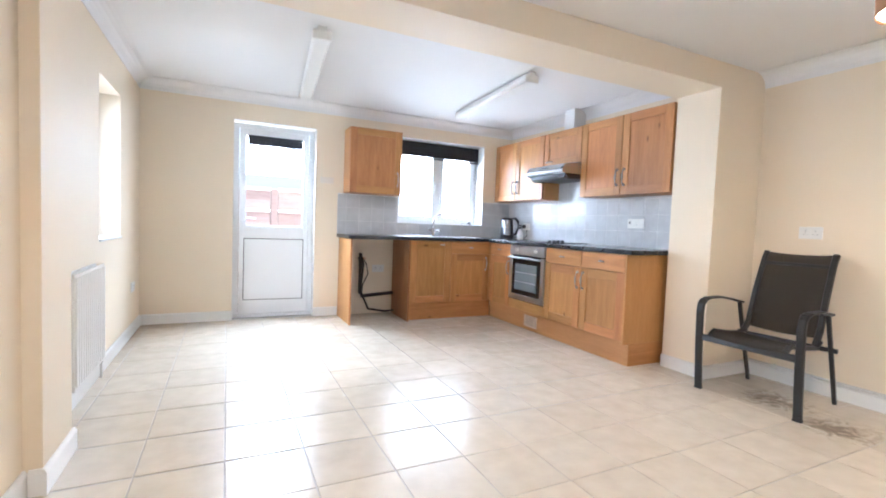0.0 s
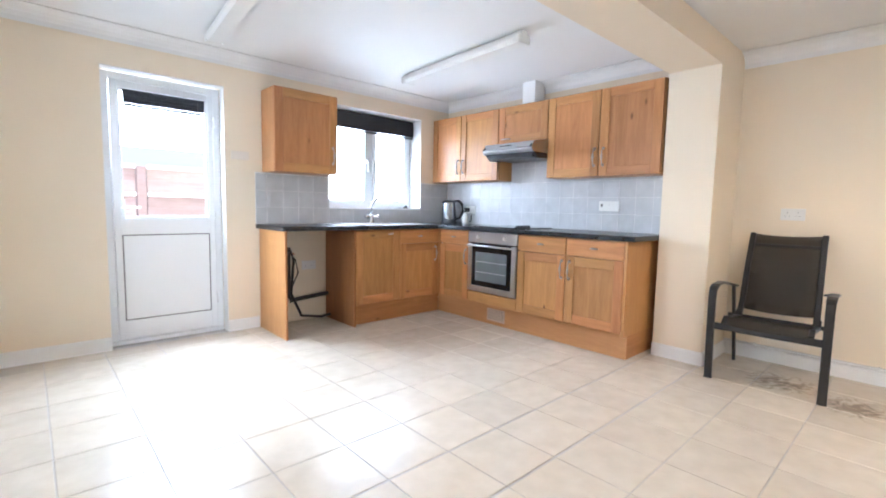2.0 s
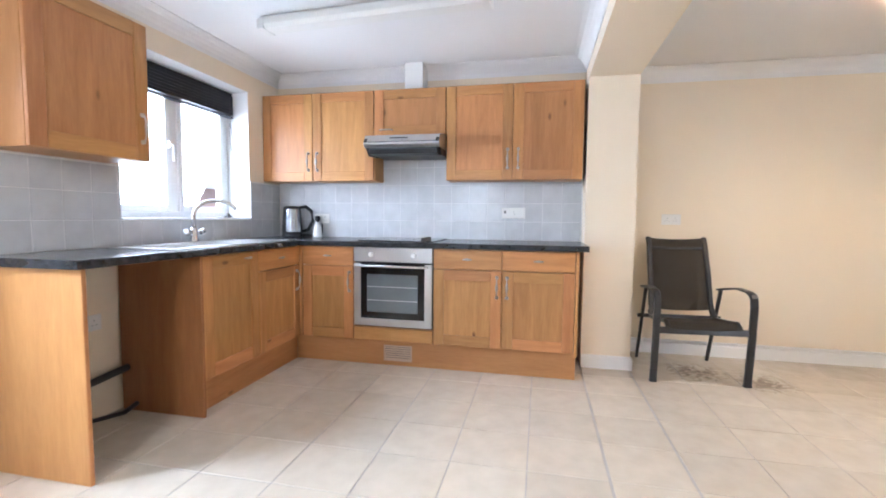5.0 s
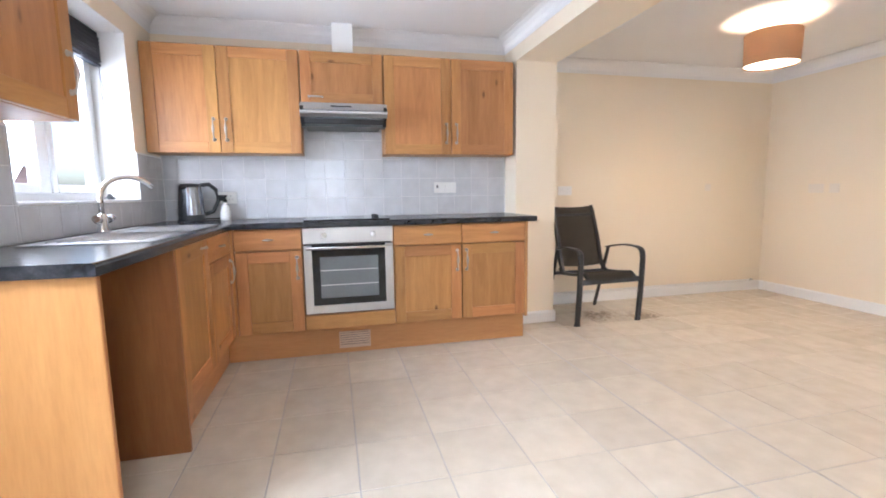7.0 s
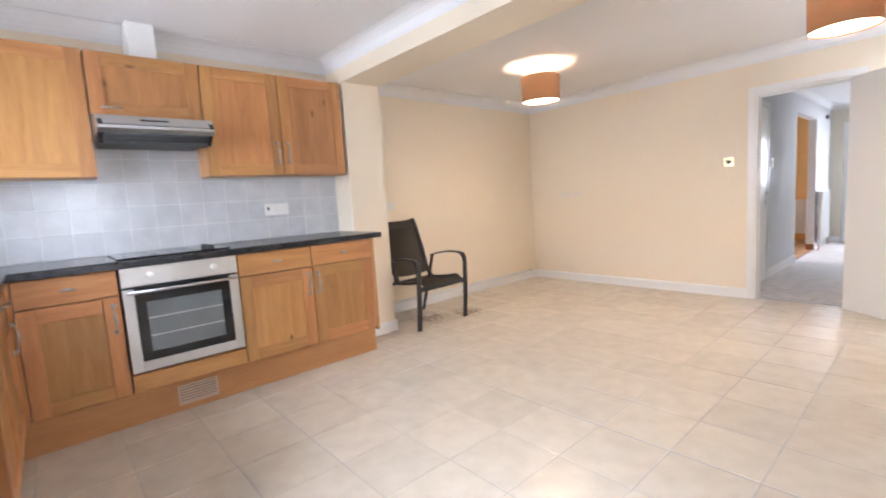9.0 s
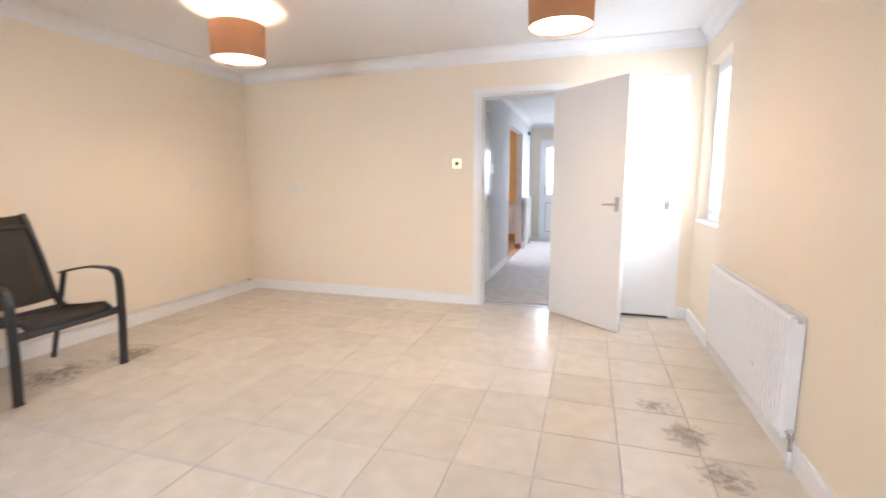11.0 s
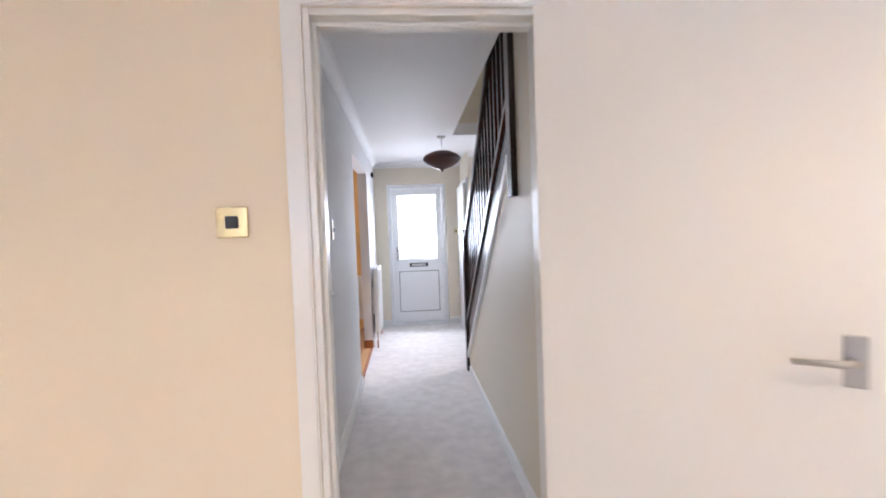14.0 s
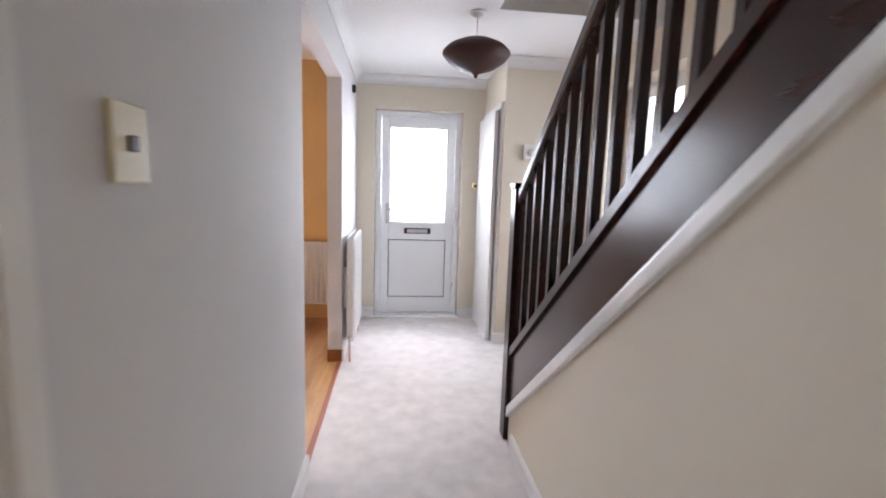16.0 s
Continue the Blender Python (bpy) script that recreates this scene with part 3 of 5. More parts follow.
def upvc_door(name, w, h, pane, panel, label, glass, handle_left=True, letterbox=False):
    """A plastic outer door: frame, leaf with a glazed top and a panelled foot. Front faces -y."""
    d = thing(name, (0, 0, 0), label, "door")
    f = 0.055
    part("door_frame", boxm((0, f, 0, 0.07, 0, h), (w - f, w, 0, 0.07, 0, h), (f, w - f, 0, 0.07, h - f, h), (f, w - f, 0, 0.07, 0, 0.035), bevel=0.004), M_UPVC, d)
    a0, a1, b0, b1 = pane
    c0, c1, e0, e1 = panel
    x0, x1, z0, z1 = f + 0.004, w - f - 0.004, 0.04, h - f - 0.004
    bm = boxm((x0, a0, -0.012, 0.05, z0, z1), (a1, x1, -0.012, 0.05, z0, z1), (a0, a1, -0.012, 0.05, b1, z1), (a0, a1, -0.012, 0.05, e1, b0), (a0, a1, -0.012, 0.05, z0, e0), bevel=0.004)
    leaf = part("leaf", bm, M_UPVC, d)
    bead = 0.018
    part("glazing_bead", boxm((a0, a0 + bead, -0.004, 0.03, b0, b1), (a1 - bead, a1, -0.004, 0.03, b0, b1), (a0 + bead, a1 - bead, -0.004, 0.03, b1 - bead, b1), (a0 + bead, a1 - bead, -0.004, 0.03, b0, b0 + bead), bevel=0.004), M_UPVC, leaf)
    g = part("pane", boxm((a0 + 0.006, a1 - 0.006, 0.012, 0.02, b0 + 0.006, b1 - 0.006)), glass, leaf, "obscured glass pane" if glass == M_FROST else "clear glass pane")
    g.visible_shadow = False
    part("seal", boxm((a0, a1, -0.003, 0.03, e0, e1)), M_SEAL, leaf, "dark seal line round the panel")
    part("panel", boxm((a0 + 0.008, a1 - 0.008, -0.010, 0.001, e0 + 0.008, e1 - 0.008), bevel=0.003), M_UPVC, leaf)
    part("threshold", boxm((0.01, w - 0.01, -0.03, 0.05, 0.0, 0.03), bevel=0.005), M_UPVC, d)
    hx = x0 + 0.055 if handle_left else x1 - 0.055
    bm = bmesh.new()
    bx(bm, hx - 0.014, hx + 0.014, -0.02, -0.012, 0.93, 1.13)
    soft(bm, 0.003)
    s = 1 if handle_left else -1
    tube(bm, [(hx, -0.016, 1.07), (hx, -0.05, 1.07), (hx + s * 0.02, -0.058, 1.07), (hx + s * 0.11, -0.055, 1.07)], 0.008, 10)
    part("door_handle", bm, M_UPVC if not letterbox else M_STEEL, leaf)
    for hz in (0.25, 1.0, 1.75):
        bm = bmesh.new()
        hx2 = x1 + 0.012 if handle_left else x0 - 0.012
        tube(bm, [(hx2, -0.012, hz), (hx2, -0.012, hz + 0.09)], 0.009, 8)
        part("hinge", bm, M_UPVC, d)
    if letterbox:
        lb = part("letterbox", boxm(((a0 + a1) / 2 - 0.13, (a0 + a1) / 2 + 0.13, -0.026, -0.012, b0 - 0.10, b0 - 0.045), bevel=0.004), M_BLACK, leaf, "black letterbox")
        part("letterbox_flap", boxm(((a0 + a1) / 2 - 0.10, (a0 + a1) / 2 + 0.10, -0.03, -0.026, b0 - 0.09, b0 - 0.055), bevel=0.002), M_STEEL, lb)
    return d


dw = BD[1] - BD[0]
back_door = upvc_door("back_door", dw - 0.004, 2.075, (0.105, dw - 0.105, 0.985, 1.965), (0.15, dw - 0.15, 0.185, 0.858), "white plastic back door with glazed top half", M_GLASS)
back_door.matrix_basis = pose(BD[0] + 0.002, N + 0.12, 0.0)
fw = FD[1] - FD[0]
front_door = upvc_door("front_door", fw - 0.004, 2.005, (0.13, fw - 0.13, 0.935, 1.865), (0.145, fw - 0.145, 0.195, 0.775), "white plastic front door with obscured glass", M_FROST, True, True)
front_door.matrix_basis = pose(FD[1] - 0.002, HF - 0.06, 0.0, 0, 0, 180)


def casement(name, w, h, mullions, label, depth=0.06, handle=None):
    """Plastic window: outer frame, mullions, sashes and panes; front faces -y."""
    d = thing(name, (0, 0, 0), label, "window")
    f = 0.055
    bm = boxm((0, f, 0, depth, 0, h), (w - f, w, 0, depth, 0, h), (f, w - f, 0, depth, h - f, h), (f, w - f, 0, depth, 0, f), bevel=0.004)
    part("window_frame", bm, M_UPVC, d)
    edges = [f, *[m * w for m in mullions], w - f]
    for m in mullions:
        part("mullion", boxm((m * w - 0.03, m * w + 0.03, -0.004, depth - 0.01, f, h - f), bevel=0.004), M_UPVC, d)
    for i, (a, b) in enumerate(zip(edges, edges[1:])):
        a, b = a + (0.032 if i else 0.002), b - (0.032 if i < len(edges) - 2 else 0.002)
        s = 0.045
        sash = part("sash", boxm((a, a + s, -0.012, depth - 0.02, f, h - f), (b - s, b, -0.012, depth - 0.02, f, h - f), (a + s, b - s, -0.012, depth - 0.02, h - f - s, h - f), (a + s, b - s, -0.012, depth - 0.02, f, f + s), bevel=0.004), M_UPVC, d)
        g = part("pane", boxm((a + s - 0.004, b - s + 0.004, 0.014, 0.022, f + s - 0.004, h - f - s + 0.004)), M_GLASS, sash, "clear glass pane")
        g.visible_shadow = False
        if handle is not None and i in handle:
            bm = boxm((b - 0.03, b - 0.012, -0.03, -0.012, h * 0.48, h * 0.48 + 0.05), bevel=0.003)
            tube(bm, [(b - 0.021, -0.03, h * 0.48 + 0.02), (b - 0.021, -0.05, h * 0.48 + 0.02), (b - 0.021, -0.052, h * 0.48 - 0.09)], 0.007, 8)
            part("window_handle", bm, M_UPVC, sash)
    return d


kitchen_window = casement("kitchen_window", KW[1] - KW[0], KW[3] - KW[2], [0.52], "white plastic kitchen window with two casements", handle=[0])
kitchen_window.matrix_basis = pose(KW[0], N + 0.2, KW[2])
side_window = casement("side_window", SW[1] - SW[0], SW[3] - SW[2], [], "tall narrow white plastic side window", handle=[0])
side_window.matrix_basis = pose(W - 0.2, SW[0], SW[2], 0, 0, 90)
alcove_window = casement("alcove_window", AW[1] - AW[0], AW[3] - AW[2], [], "white plastic window in the dining wall")
bm = boxm((0.27, 0.33, -0.026, -0.012, 0.065, 0.09), bevel=0.003)
tube(bm, [(0.30, -0.026, 0.078), (0.30, -0.045, 0.078), (0.38, -0.047, 0.078)], 0.008, 8)
part("window_handle", bm, M_PLASTIC, alcove_window)
alcove_window.matrix_basis = pose(DW - 0.07, AW[0], AW[2], 0, 0, 90)
# unseen window, added so that light reaches the orange walls
next_room_added_window = casement("next_room_added_window", NR[1] - NR[0], NR[3] - NR[2], [0.5], "added white plastic window of the next room, out of view")
next_room_added_window.matrix_basis = pose(NR[1], HF - 0.1, NR[2], 0, 0, 180)
# unseen casement in the added upstairs opening
added_landing_window = casement("added_landing_window", 0.9, 1.05, [0.5], "added white plastic window over the stairs, out of view")
added_landing_window.matrix_basis = pose(-0.6, -2.25, 3.35, 0, 0, 90)
hall_window = casement("hall_window", HW[1] - HW[0], HW[3] - HW[2], [0.5], "white plastic window beside the stairs")
hall_window.matrix_basis = pose(-0.6, HW[0], HW[2], 0, 0, 90)
structure("window_sill_kitchen", boxm((KW[0] + 0.002, KW[1] - 0.002, N - 0.012, N + 0.2, KW[2], KW[2] + 0.016), bevel=0.004), M_UPVC, "white window sill", "sill")
structure("window_sill_side", boxm((W - 0.2, W + 0.012, SW[0] + 0.002, SW[1] - 0.002, SW[2], SW[2] + 0.016), bevel=0.004), M_UPVC, "white window sill", "sill")
structure("window_sill_alcove", boxm((DW - 0.07, DW + 0.015, AW[0] + 0.002, AW[1] - 0.002, AW[2], AW[2] + 0.016), bevel=0.004), M_UPVC, "white window sill", "sill")
# painted white reveals
structure("trim_window_reveals", boxm((KW[0], KW[0] + 0.004, N - 0.002, N + 0.2, KW[2] + 0.016, KW[3]), (KW[1] - 0.004, KW[1], N - 0.002, N + 0.2, KW[2] + 0.016, KW[3]), (KW[0] + 0.004, KW[1] - 0.004, N - 0.002, N + 0.2, KW[3] - 0.004, KW[3]),
                                      (BD[0], BD[0] + 0.004, N - 0.002, N + 0.105, 0, BD[3]), (BD[1] - 0.004, BD[1], N - 0.002, N + 0.105, 0, BD[3]), (BD[0] + 0.004, BD[1] - 0.004, N - 0.002, N + 0.105, BD[3] - 0.004, BD[3])), M_GLOSS, "white painted window and door reveals", "trim")


def venetian(name, w, z_top, drop, label, m):
    """A raised slatted blind: headrail, gathered slats, bottom rail and cord."""
    d = thing(name, (0, 0, 0), label, "blind")
    part("headrail", boxm((0, w, -0.025, 0.012, -0.03, 0), bevel=0.003), M_BLIND, d)
    n = int((drop - 0.05) / 0.011)
    for k in range(n):
        z = -0.038 - k * 0.011
        part("slat", boxm((0.004, w - 0.004, -0.034 + 0.004 * (k % 2), 0.010, z - 0.0054, z + 0.0054)), M_BLIND, d)
    part("bottom_rail", boxm((0.002, w - 0.002, -0.032, 0.008, -drop, -drop + 0.014), bevel=0.003), M_BLIND, d)
    bm = bmesh.new()
    tube(bm, [(w - 0.05, -0.036, -0.03), (w - 0.052, -0.04, -drop - 0.05), (w - 0.03, -0.05, -drop - 0.20), (w - 0.055, -0.05, -drop - 0.27), (w - 0.065, -0.045, -drop - 0.18), (w - 0.06, -0.04, -drop - 0.05)], 0.0022, 6)
    part("pull_cord", bm, M_SEAL, d, "dark looped pull cord")
    d.matrix_basis = m
    return d


venetian("window_blind", KW[1] - KW[0] - 0.01, 0, 0.2, "raised black slatted blind in the window head", pose(KW[0] + 0.005, N + 0.165, KW[3] - 0.012))
venetian("door_blind", dw - 0.27, 0, 0.12, "raised black slatted blind on the back door", pose(BD[0] + 0.137, N + 0.09, 1.95))

# ---- kitchen units ----


def oak_front(name, parent, w, h, m, shaker=True, rail=0.075, horiz=None):
    """A frame-and-panel front, local x across, z up, facing -y; m puts it in place. horiz: grain material for the rails."""
    t = 0.02
    mr = horiz or M_OAK_X
    if not shaker:
        bm = boxm((0, w, 0, t, 0, h), bevel=0.003)
        bmesh.ops.transform(bm, matrix=m, verts=bm.verts[:])
        return part(name, bm, mr, parent)

    def piece(nm, mat, *b):
        bm = boxm(*b, bevel=0.002, seg=1)
        bmesh.ops.transform(bm, matrix=m, verts=bm.verts[:])
        return part(nm, bm, mat, top)
    bm = bmesh.new()
    bx(bm, rail - 0.004, w - rail + 0.004, 0.009, t - 0.002, rail - 0.004, h - rail + 0.004)
    bmesh.ops.transform(bm, matrix=m, verts=bm.verts[:])
    top = part(name, bm, M_OAK_V, parent)
    piece("stile", M_OAK_V, (0, rail, 0, t, 0, h))
    piece("stile", M_OAK_V, (w - rail, w, 0, t, 0, h))
    piece("rail", mr, (rail + 0.0005, w - rail - 0.0005, 0.001, t, 0, rail))
    piece("rail", mr, (rail + 0.0005, w - rail - 0.0005, 0.001, t, h - rail, h))
    return top


def bow_handle(parent, m, length=0.14, name="handle"):
    """Cast pewter bow handle standing upright: two feet and a swelling grip."""
    bm = bmesh.new()
    h = length / 2
    tube(bm, [(0, 0.0, -h), (0, -0.008, -h), (0, -0.019, -h * 0.82), (0, -0.024, -h * 0.5), (0, -0.026, -h * 0.28), (0, -0.027, 0), (0, -0.026, h * 0.28), (0, -0.024, h * 0.5), (0, -0.019, h * 0.82), (0, -0.008, h), (0, 0.0, h)],
         [0.010, 0.0095, 0.0045, 0.004, 0.0075, 0.0095, 0.0075, 0.004, 0.0045, 0.0095, 0.010], 8)
    for z in (-h, h):
        tube(bm, [(0, 0.0, z), (0, -0.005, z)], [0.013, 0.011], 10)
    bmesh.ops.transform(bm, matrix=m, verts=bm.verts[:])
    return part(name, bm, M_PEWTER, parent, "pewter bow handle")


def drawer_pull(parent, m):
    bm = bmesh.new()
    tube(bm, [(-0.03, -0.004, 0), (-0.016, -0.018, 0.002), (0, -0.024, 0.003), (0.016, -0.018, 0.002), (0.03, -0.004, 0)], [0.004, 0.006, 0.009, 0.006, 0.004], 8)
    tube(bm, [(0, 0, 0), (0, -0.02, 0)], 0.006, 8)
    bmesh.ops.transform(bm, matrix=m, verts=bm.verts[:])
    return part("handle", bm, M_PEWTER, parent, "small pewter drawer pull")


def east_m(y_left, z, x):
    """Fronts on the cooker run face -x; local x runs towards -y."""
    return pose(x, y_left, z, 0, 0, -90)


BX = 3.05      # base fronts of the cooker run
UX = 3.43      # wall unit fronts of the cooker run
WT, WB = 0.938, 0.90


def base_unit(label, y0, y1, doors, end=None):
    """A base cabinet on the cooker run from y0 (near the corner) down to y1."""
    u = thing("base_cabinet", ((BX + E) / 2, (y0 + y1) / 2, 0), label, "cabinet", "kitchen base units")
    part("body", boxm((BX + 0.04, E - 0.004, y1 + 0.001, y0 - 0.001, 0.19, WB - 0.001)), M_VENEER, u)
    n = len(doors)
    w = (y0 - y1) / n
    for k, hside in enumerate(doors):
        ya = y0 - k * w
        dr = oak_front("drawer_front", u, w - 0.007, 0.136, east_m(ya - 0.003, 0.757, BX), shaker=False, horiz=M_OAK_Y)
        drawer_pull(dr, east_m(ya - w / 2, 0.825, BX))
        d = oak_front("door", u, w - 0.007, 0.546, east_m(ya - 0.003, 0.203, BX), horiz=M_OAK_Y)
        hx = ya - w + 0.035 if hside == "r" else ya - 0.035
        bow_handle(d, east_m(hx, 0.635, BX))
    if end:
        part("end_panel", boxm((BX - 0.002, E - 0.004, y1 - 0.02, y1, 0.18, WB - 0.001), bevel=0.002, seg=1), M_VENEER, u, "oak veneered end panel")
    return u


base_unit("oak base cabinet with one drawer beside the oven", 4.752, 4.334, ["r"])
base_unit("oak double base cabinet with two drawers", 3.726, 2.742, ["r", "l"], end=True)
corner = thing("corner_post", (BX, 4.8, 0), "slim oak corner post between cabinet runs", "trim panel")
part("post", boxm((BX - 0.002, BX + 0.03, 4.754, 4.80, 0.2, WB - 0.002), bevel=0.002, seg=1), M_OAK_V, corner)

plinth = thing("plinth_cooker_run", (3.13, 3.7, 0), "oak plinth board under the cooker run", "plinth")
part("board", boxm((3.118, 3.134, 2.725, 4.84, 0.0, 0.188), bevel=0.002, seg=1), M_PLINTH, plinth)
part("end_board", boxm((3.135, E - 0.01, 2.725, 2.741, 0.0, 0.18), bevel=0.002, seg=1), M_OAK_X, plinth)
vent = thing("plinth_vent", (3.11, 4.02, 0.09), "beige slotted plinth vent grille", "vent")
part("frame", boxm((3.112, 3.118, 3.90, 4.118, 0.035, 0.045), (3.112, 3.118, 3.90, 4.118, 0.145, 0.155), (3.112, 3.118, 3.90, 3.91, 0.045, 0.145), (3.112, 3.118, 4.108, 4.118, 0.045, 0.145)), M_VENT, vent)
part("backing", boxm((3.1165, 3.1178, 3.911, 4.107, 0.046, 0.144)), M_SEAL, vent, "dark gap behind the slats")
for k in range(6):
    part("slat", boxm((3.111, 3.1164, 3.911, 4.107, 0.0475 + k * 0.0165, 0.0585 + k * 0.0165)), M_VENT, vent)

# oven
oven = thing("oven", (BX, 4.05, 0.31), "built-in stainless steel single oven with dark glass door", "oven")
oy0, oy1 = 4.328, 3.731
part("body", boxm((BX + 0.012, E - 0.05, oy1 + 0.005, oy0 - 0.005, 0.305, 0.896)), M_BLACK, oven)
part("control_panel", boxm((BX - 0.008, BX + 0.012, oy1, oy0, 0.79, 0.896), bevel=0.003), M_STEEL, oven, "stainless steel control panel")
for ky in (4.19, 3.865):
    bm = bmesh.new()
    lathe(bm, [(0.001, 0.024), (0.015, 0.022), (0.018, 0.018), (0.019, 0.0)], n=20, m=pose(BX - 0.008, ky, 0.845, 0, -90, 0))
    part("knob", bm, M_PLASTIC, oven, "pale control knob")
odoor = part("oven_door", boxm((BX - 0.012, BX + 0.01, oy1 + 0.001, oy1 + 0.055, 0.315, 0.778), (BX - 0.012, BX + 0.01, oy0 - 0.055, oy0 - 0.001, 0.315, 0.778), (BX - 0.012, BX + 0.01, oy1 + 0.055, oy0 - 0.055, 0.315, 0.37), bevel=0.002, seg=1), M_STEEL, oven, "stainless steel door frame")
part("door_glass", boxm((BX - 0.010, BX + 0.004, oy1 + 0.0555, oy0 - 0.0555, 0.3705, 0.778)), M_OVENGLASS, odoor, "black glass door surround")
part("oven_window", boxm((BX - 0.0125, BX - 0.0105, oy1 + 0.105, oy0 - 0.105, 0.42, 0.70)), M_INNERGLASS, odoor, "grey glass window showing racks")
for rz in (0.505, 0.605):
    part("rack", boxm((BX - 0.0135, BX - 0.0128, oy1 + 0.108, oy0 - 0.108, rz, rz + 0.006)), M_STEEL, odoor, "pale wire oven rack")
bm = bmesh.new()
tube(bm, [(BX - 0.045, oy0 - 0.02, 0.762), (BX - 0.045, oy1 + 0.02, 0.762)], 0.009, 12)
for hy in (oy0 - 0.05, oy1 + 0.05):
    tube(bm, [(BX - 0.008, hy, 0.762), (BX - 0.045, hy, 0.762)], 0.008, 8)
part("door_handle", bm, M_STEEL, odoor, "steel bar handle")
filler = thing("oven_filler_panel", (BX, 4.05, 0.25), "oak filler panel below the oven", "panel")
part("panel", boxm((BX, BX + 0.02, oy1 - 0.004, oy0 + 0.004, 0.203, 0.30), bevel=0.003), M_OAK_Y, filler)
part("carcass", boxm((BX + 0.021, E - 0.02, oy1 - 0.004, oy0 + 0.004, 0.19, 0.302)), M_VENEER, filler)

# wall units of the cooker run
UZ0, UZ1 = 1.413, 2.135


def wall_unit(label, y0, y1, splits, z0=UZ0, hside=("r", "l"), handles=True, flap=False):
    u = thing("wall_cabinet", ((UX + E) / 2, (y0 + y1) / 2, z0), label, "cabinet", "kitchen wall units")
    part("body", boxm((UX + 0.032, E - 0.002, y1 + 0.001, y0 - 0.001, z0, UZ1), bevel=0.001, seg=1), M_VENEER, u)
    cuts = [y0, *splits, y1]
    for k, (a, b) in enumerate(zip(cuts, cuts[1:])):
        d = oak_front("door", u, a - b - 0.007, UZ1 - z0 - 0.003, east_m(a - 0.003, z0 + 0.001, UX), horiz=M_OAK_Y)
        if flap:
            bm = bmesh.new()
            tube(bm, [(UX, a - 0.06, z0 + 0.045), (UX - 0.02, a - 0.055, z0 + 0.045), (UX - 0.026, a - 0.1, z0 + 0.045), (UX - 0.02, a - 0.155, z0 + 0.045), (UX, a - 0.15, z0 + 0.045)], [0.007, 0.005, 0.006, 0.005, 0.007], 8)
            part("handle", bm, M_PEWTER, d, "pewter bow handle")
        else:
            hy = b + 0.04 if hside[k] == "r" else a - 0.04
            bow_handle(d, east_m(hy, z0 + 0.16, UX))
    return u


wall_unit("oak double wall cabinet beside the window", N - 0.004, 4.319, [4.86])
wall_unit("short oak wall cabinet above the cooker hood", 4.316, 3.722, [], z0=1.77, flap=True)
wall_unit("oak double wall cabinet beside the pillar", 3.719, 2.684, [3.2])

duct = thing("vent_duct", (3.55, 4.0, 2.2), "white boxed vent duct above the hood cabinet", "duct")
part("casing", boxm((3.50, 3.66, 3.93, 4.08, UZ1 + 0.0005, KC - 0.001), bevel=0.004), M_GLOSS, duct)

hood = thing("cooker_hood", (3.4, 4.04, 1.7), "grey metal cooker hood with sloping glass visor", "cooker hood")
bm = bmesh.new()
extruded(bm, [(3.20, 1.685), (3.24, 1.74), (3.43, 1.768), (3.66, 1.768), (3.66, 1.645), (3.22, 1.645), (3.20, 1.665)], 1, 3.724, 4.314)
part("canopy", bm, M_STEEL, hood)
bm = bmesh.new()
extruded(bm, [(3.195, 1.685), (3.20, 1.687), (3.305, 1.597), (3.30, 1.593)], 1, 3.745, 4.293)
part("visor", bm, M_INNERGLASS, hood, "smoked glass visor")
part("grille", boxm((3.25, 3.64, 3.75, 4.288, 1.60, 1.645), bevel=0.004), M_BLACK, hood, "dark underside filter")
part("switch_strip", boxm((3.213, 3.219, 3.97, 4.11, 1.71, 1.718)), M_BLACK, hood, "black switch strip")
for sy in (3.738, 4.30):
    bm = bmesh.new()
    extruded(bm, [(3.195, 1.685), (3.24, 1.735), (3.45, 1.765), (3.45, 1.595), (3.30, 1.591)], 1, sy - 0.012, sy + 0.012)
    part("end_cap", bm, M_BLACK, hood, "dark plastic end cap")

# window run
FY = 4.772
end_panel = thing("end_panel", (1.31, 5.0, 0), "oak veneered end panel supporting the worktop", "panel")
part("panel", boxm((1.368, 1.387, 4.765, N - 0.018, 0.0, WB - 0.001), bevel=0.0015, seg=1), M_VENEER, end_panel)
part("edge_strip", boxm((1.369, 1.386, 4.7625, 4.7648, 0.001, WB - 0.002)), M_OAK_V, end_panel, "pale oak edge strip")
sink_unit = thing("sink_cabinet", (2.5, 5.0, 0), "oak sink base cabinet with two doors", "cabinet", "kitchen base units")
part("body", boxm((2.038, 3.045, FY + 0.04, N - 0.02, 0.19, WB - 0.001)), M_VENEER, sink_unit)
# side panel facing the recess; its dark tone includes the shade there
part("side_panel", boxm((2.018, 2.037, FY - 0.002, N - 0.02, 0.0, WB - 0.001), bevel=0.0015, seg=1), M_SHADED_PANEL, sink_unit, "reddish oak side panel, darkened for the recess shade")
d = oak_front("door", sink_unit, 0.495, 0.69, pose(2.04, FY, 0.203))
drawer_pull(d, pose(2.42, FY, 0.855))
fr = oak_front("drawer_front", sink_unit, 0.505, 0.138, pose(2.54, FY, 0.756), shaker=False)
drawer_pull(fr, pose(2.79, FY, 0.825))
d = oak_front("door", sink_unit, 0.505, 0.548, pose(2.54, FY, 0.203))
bow_handle(d, pose(3.0, FY, 0.64))
plinth2 = thing("plinth_window_run", (2.5, 4.78, 0), "oak plinth board under the sink cabinet", "plinth")
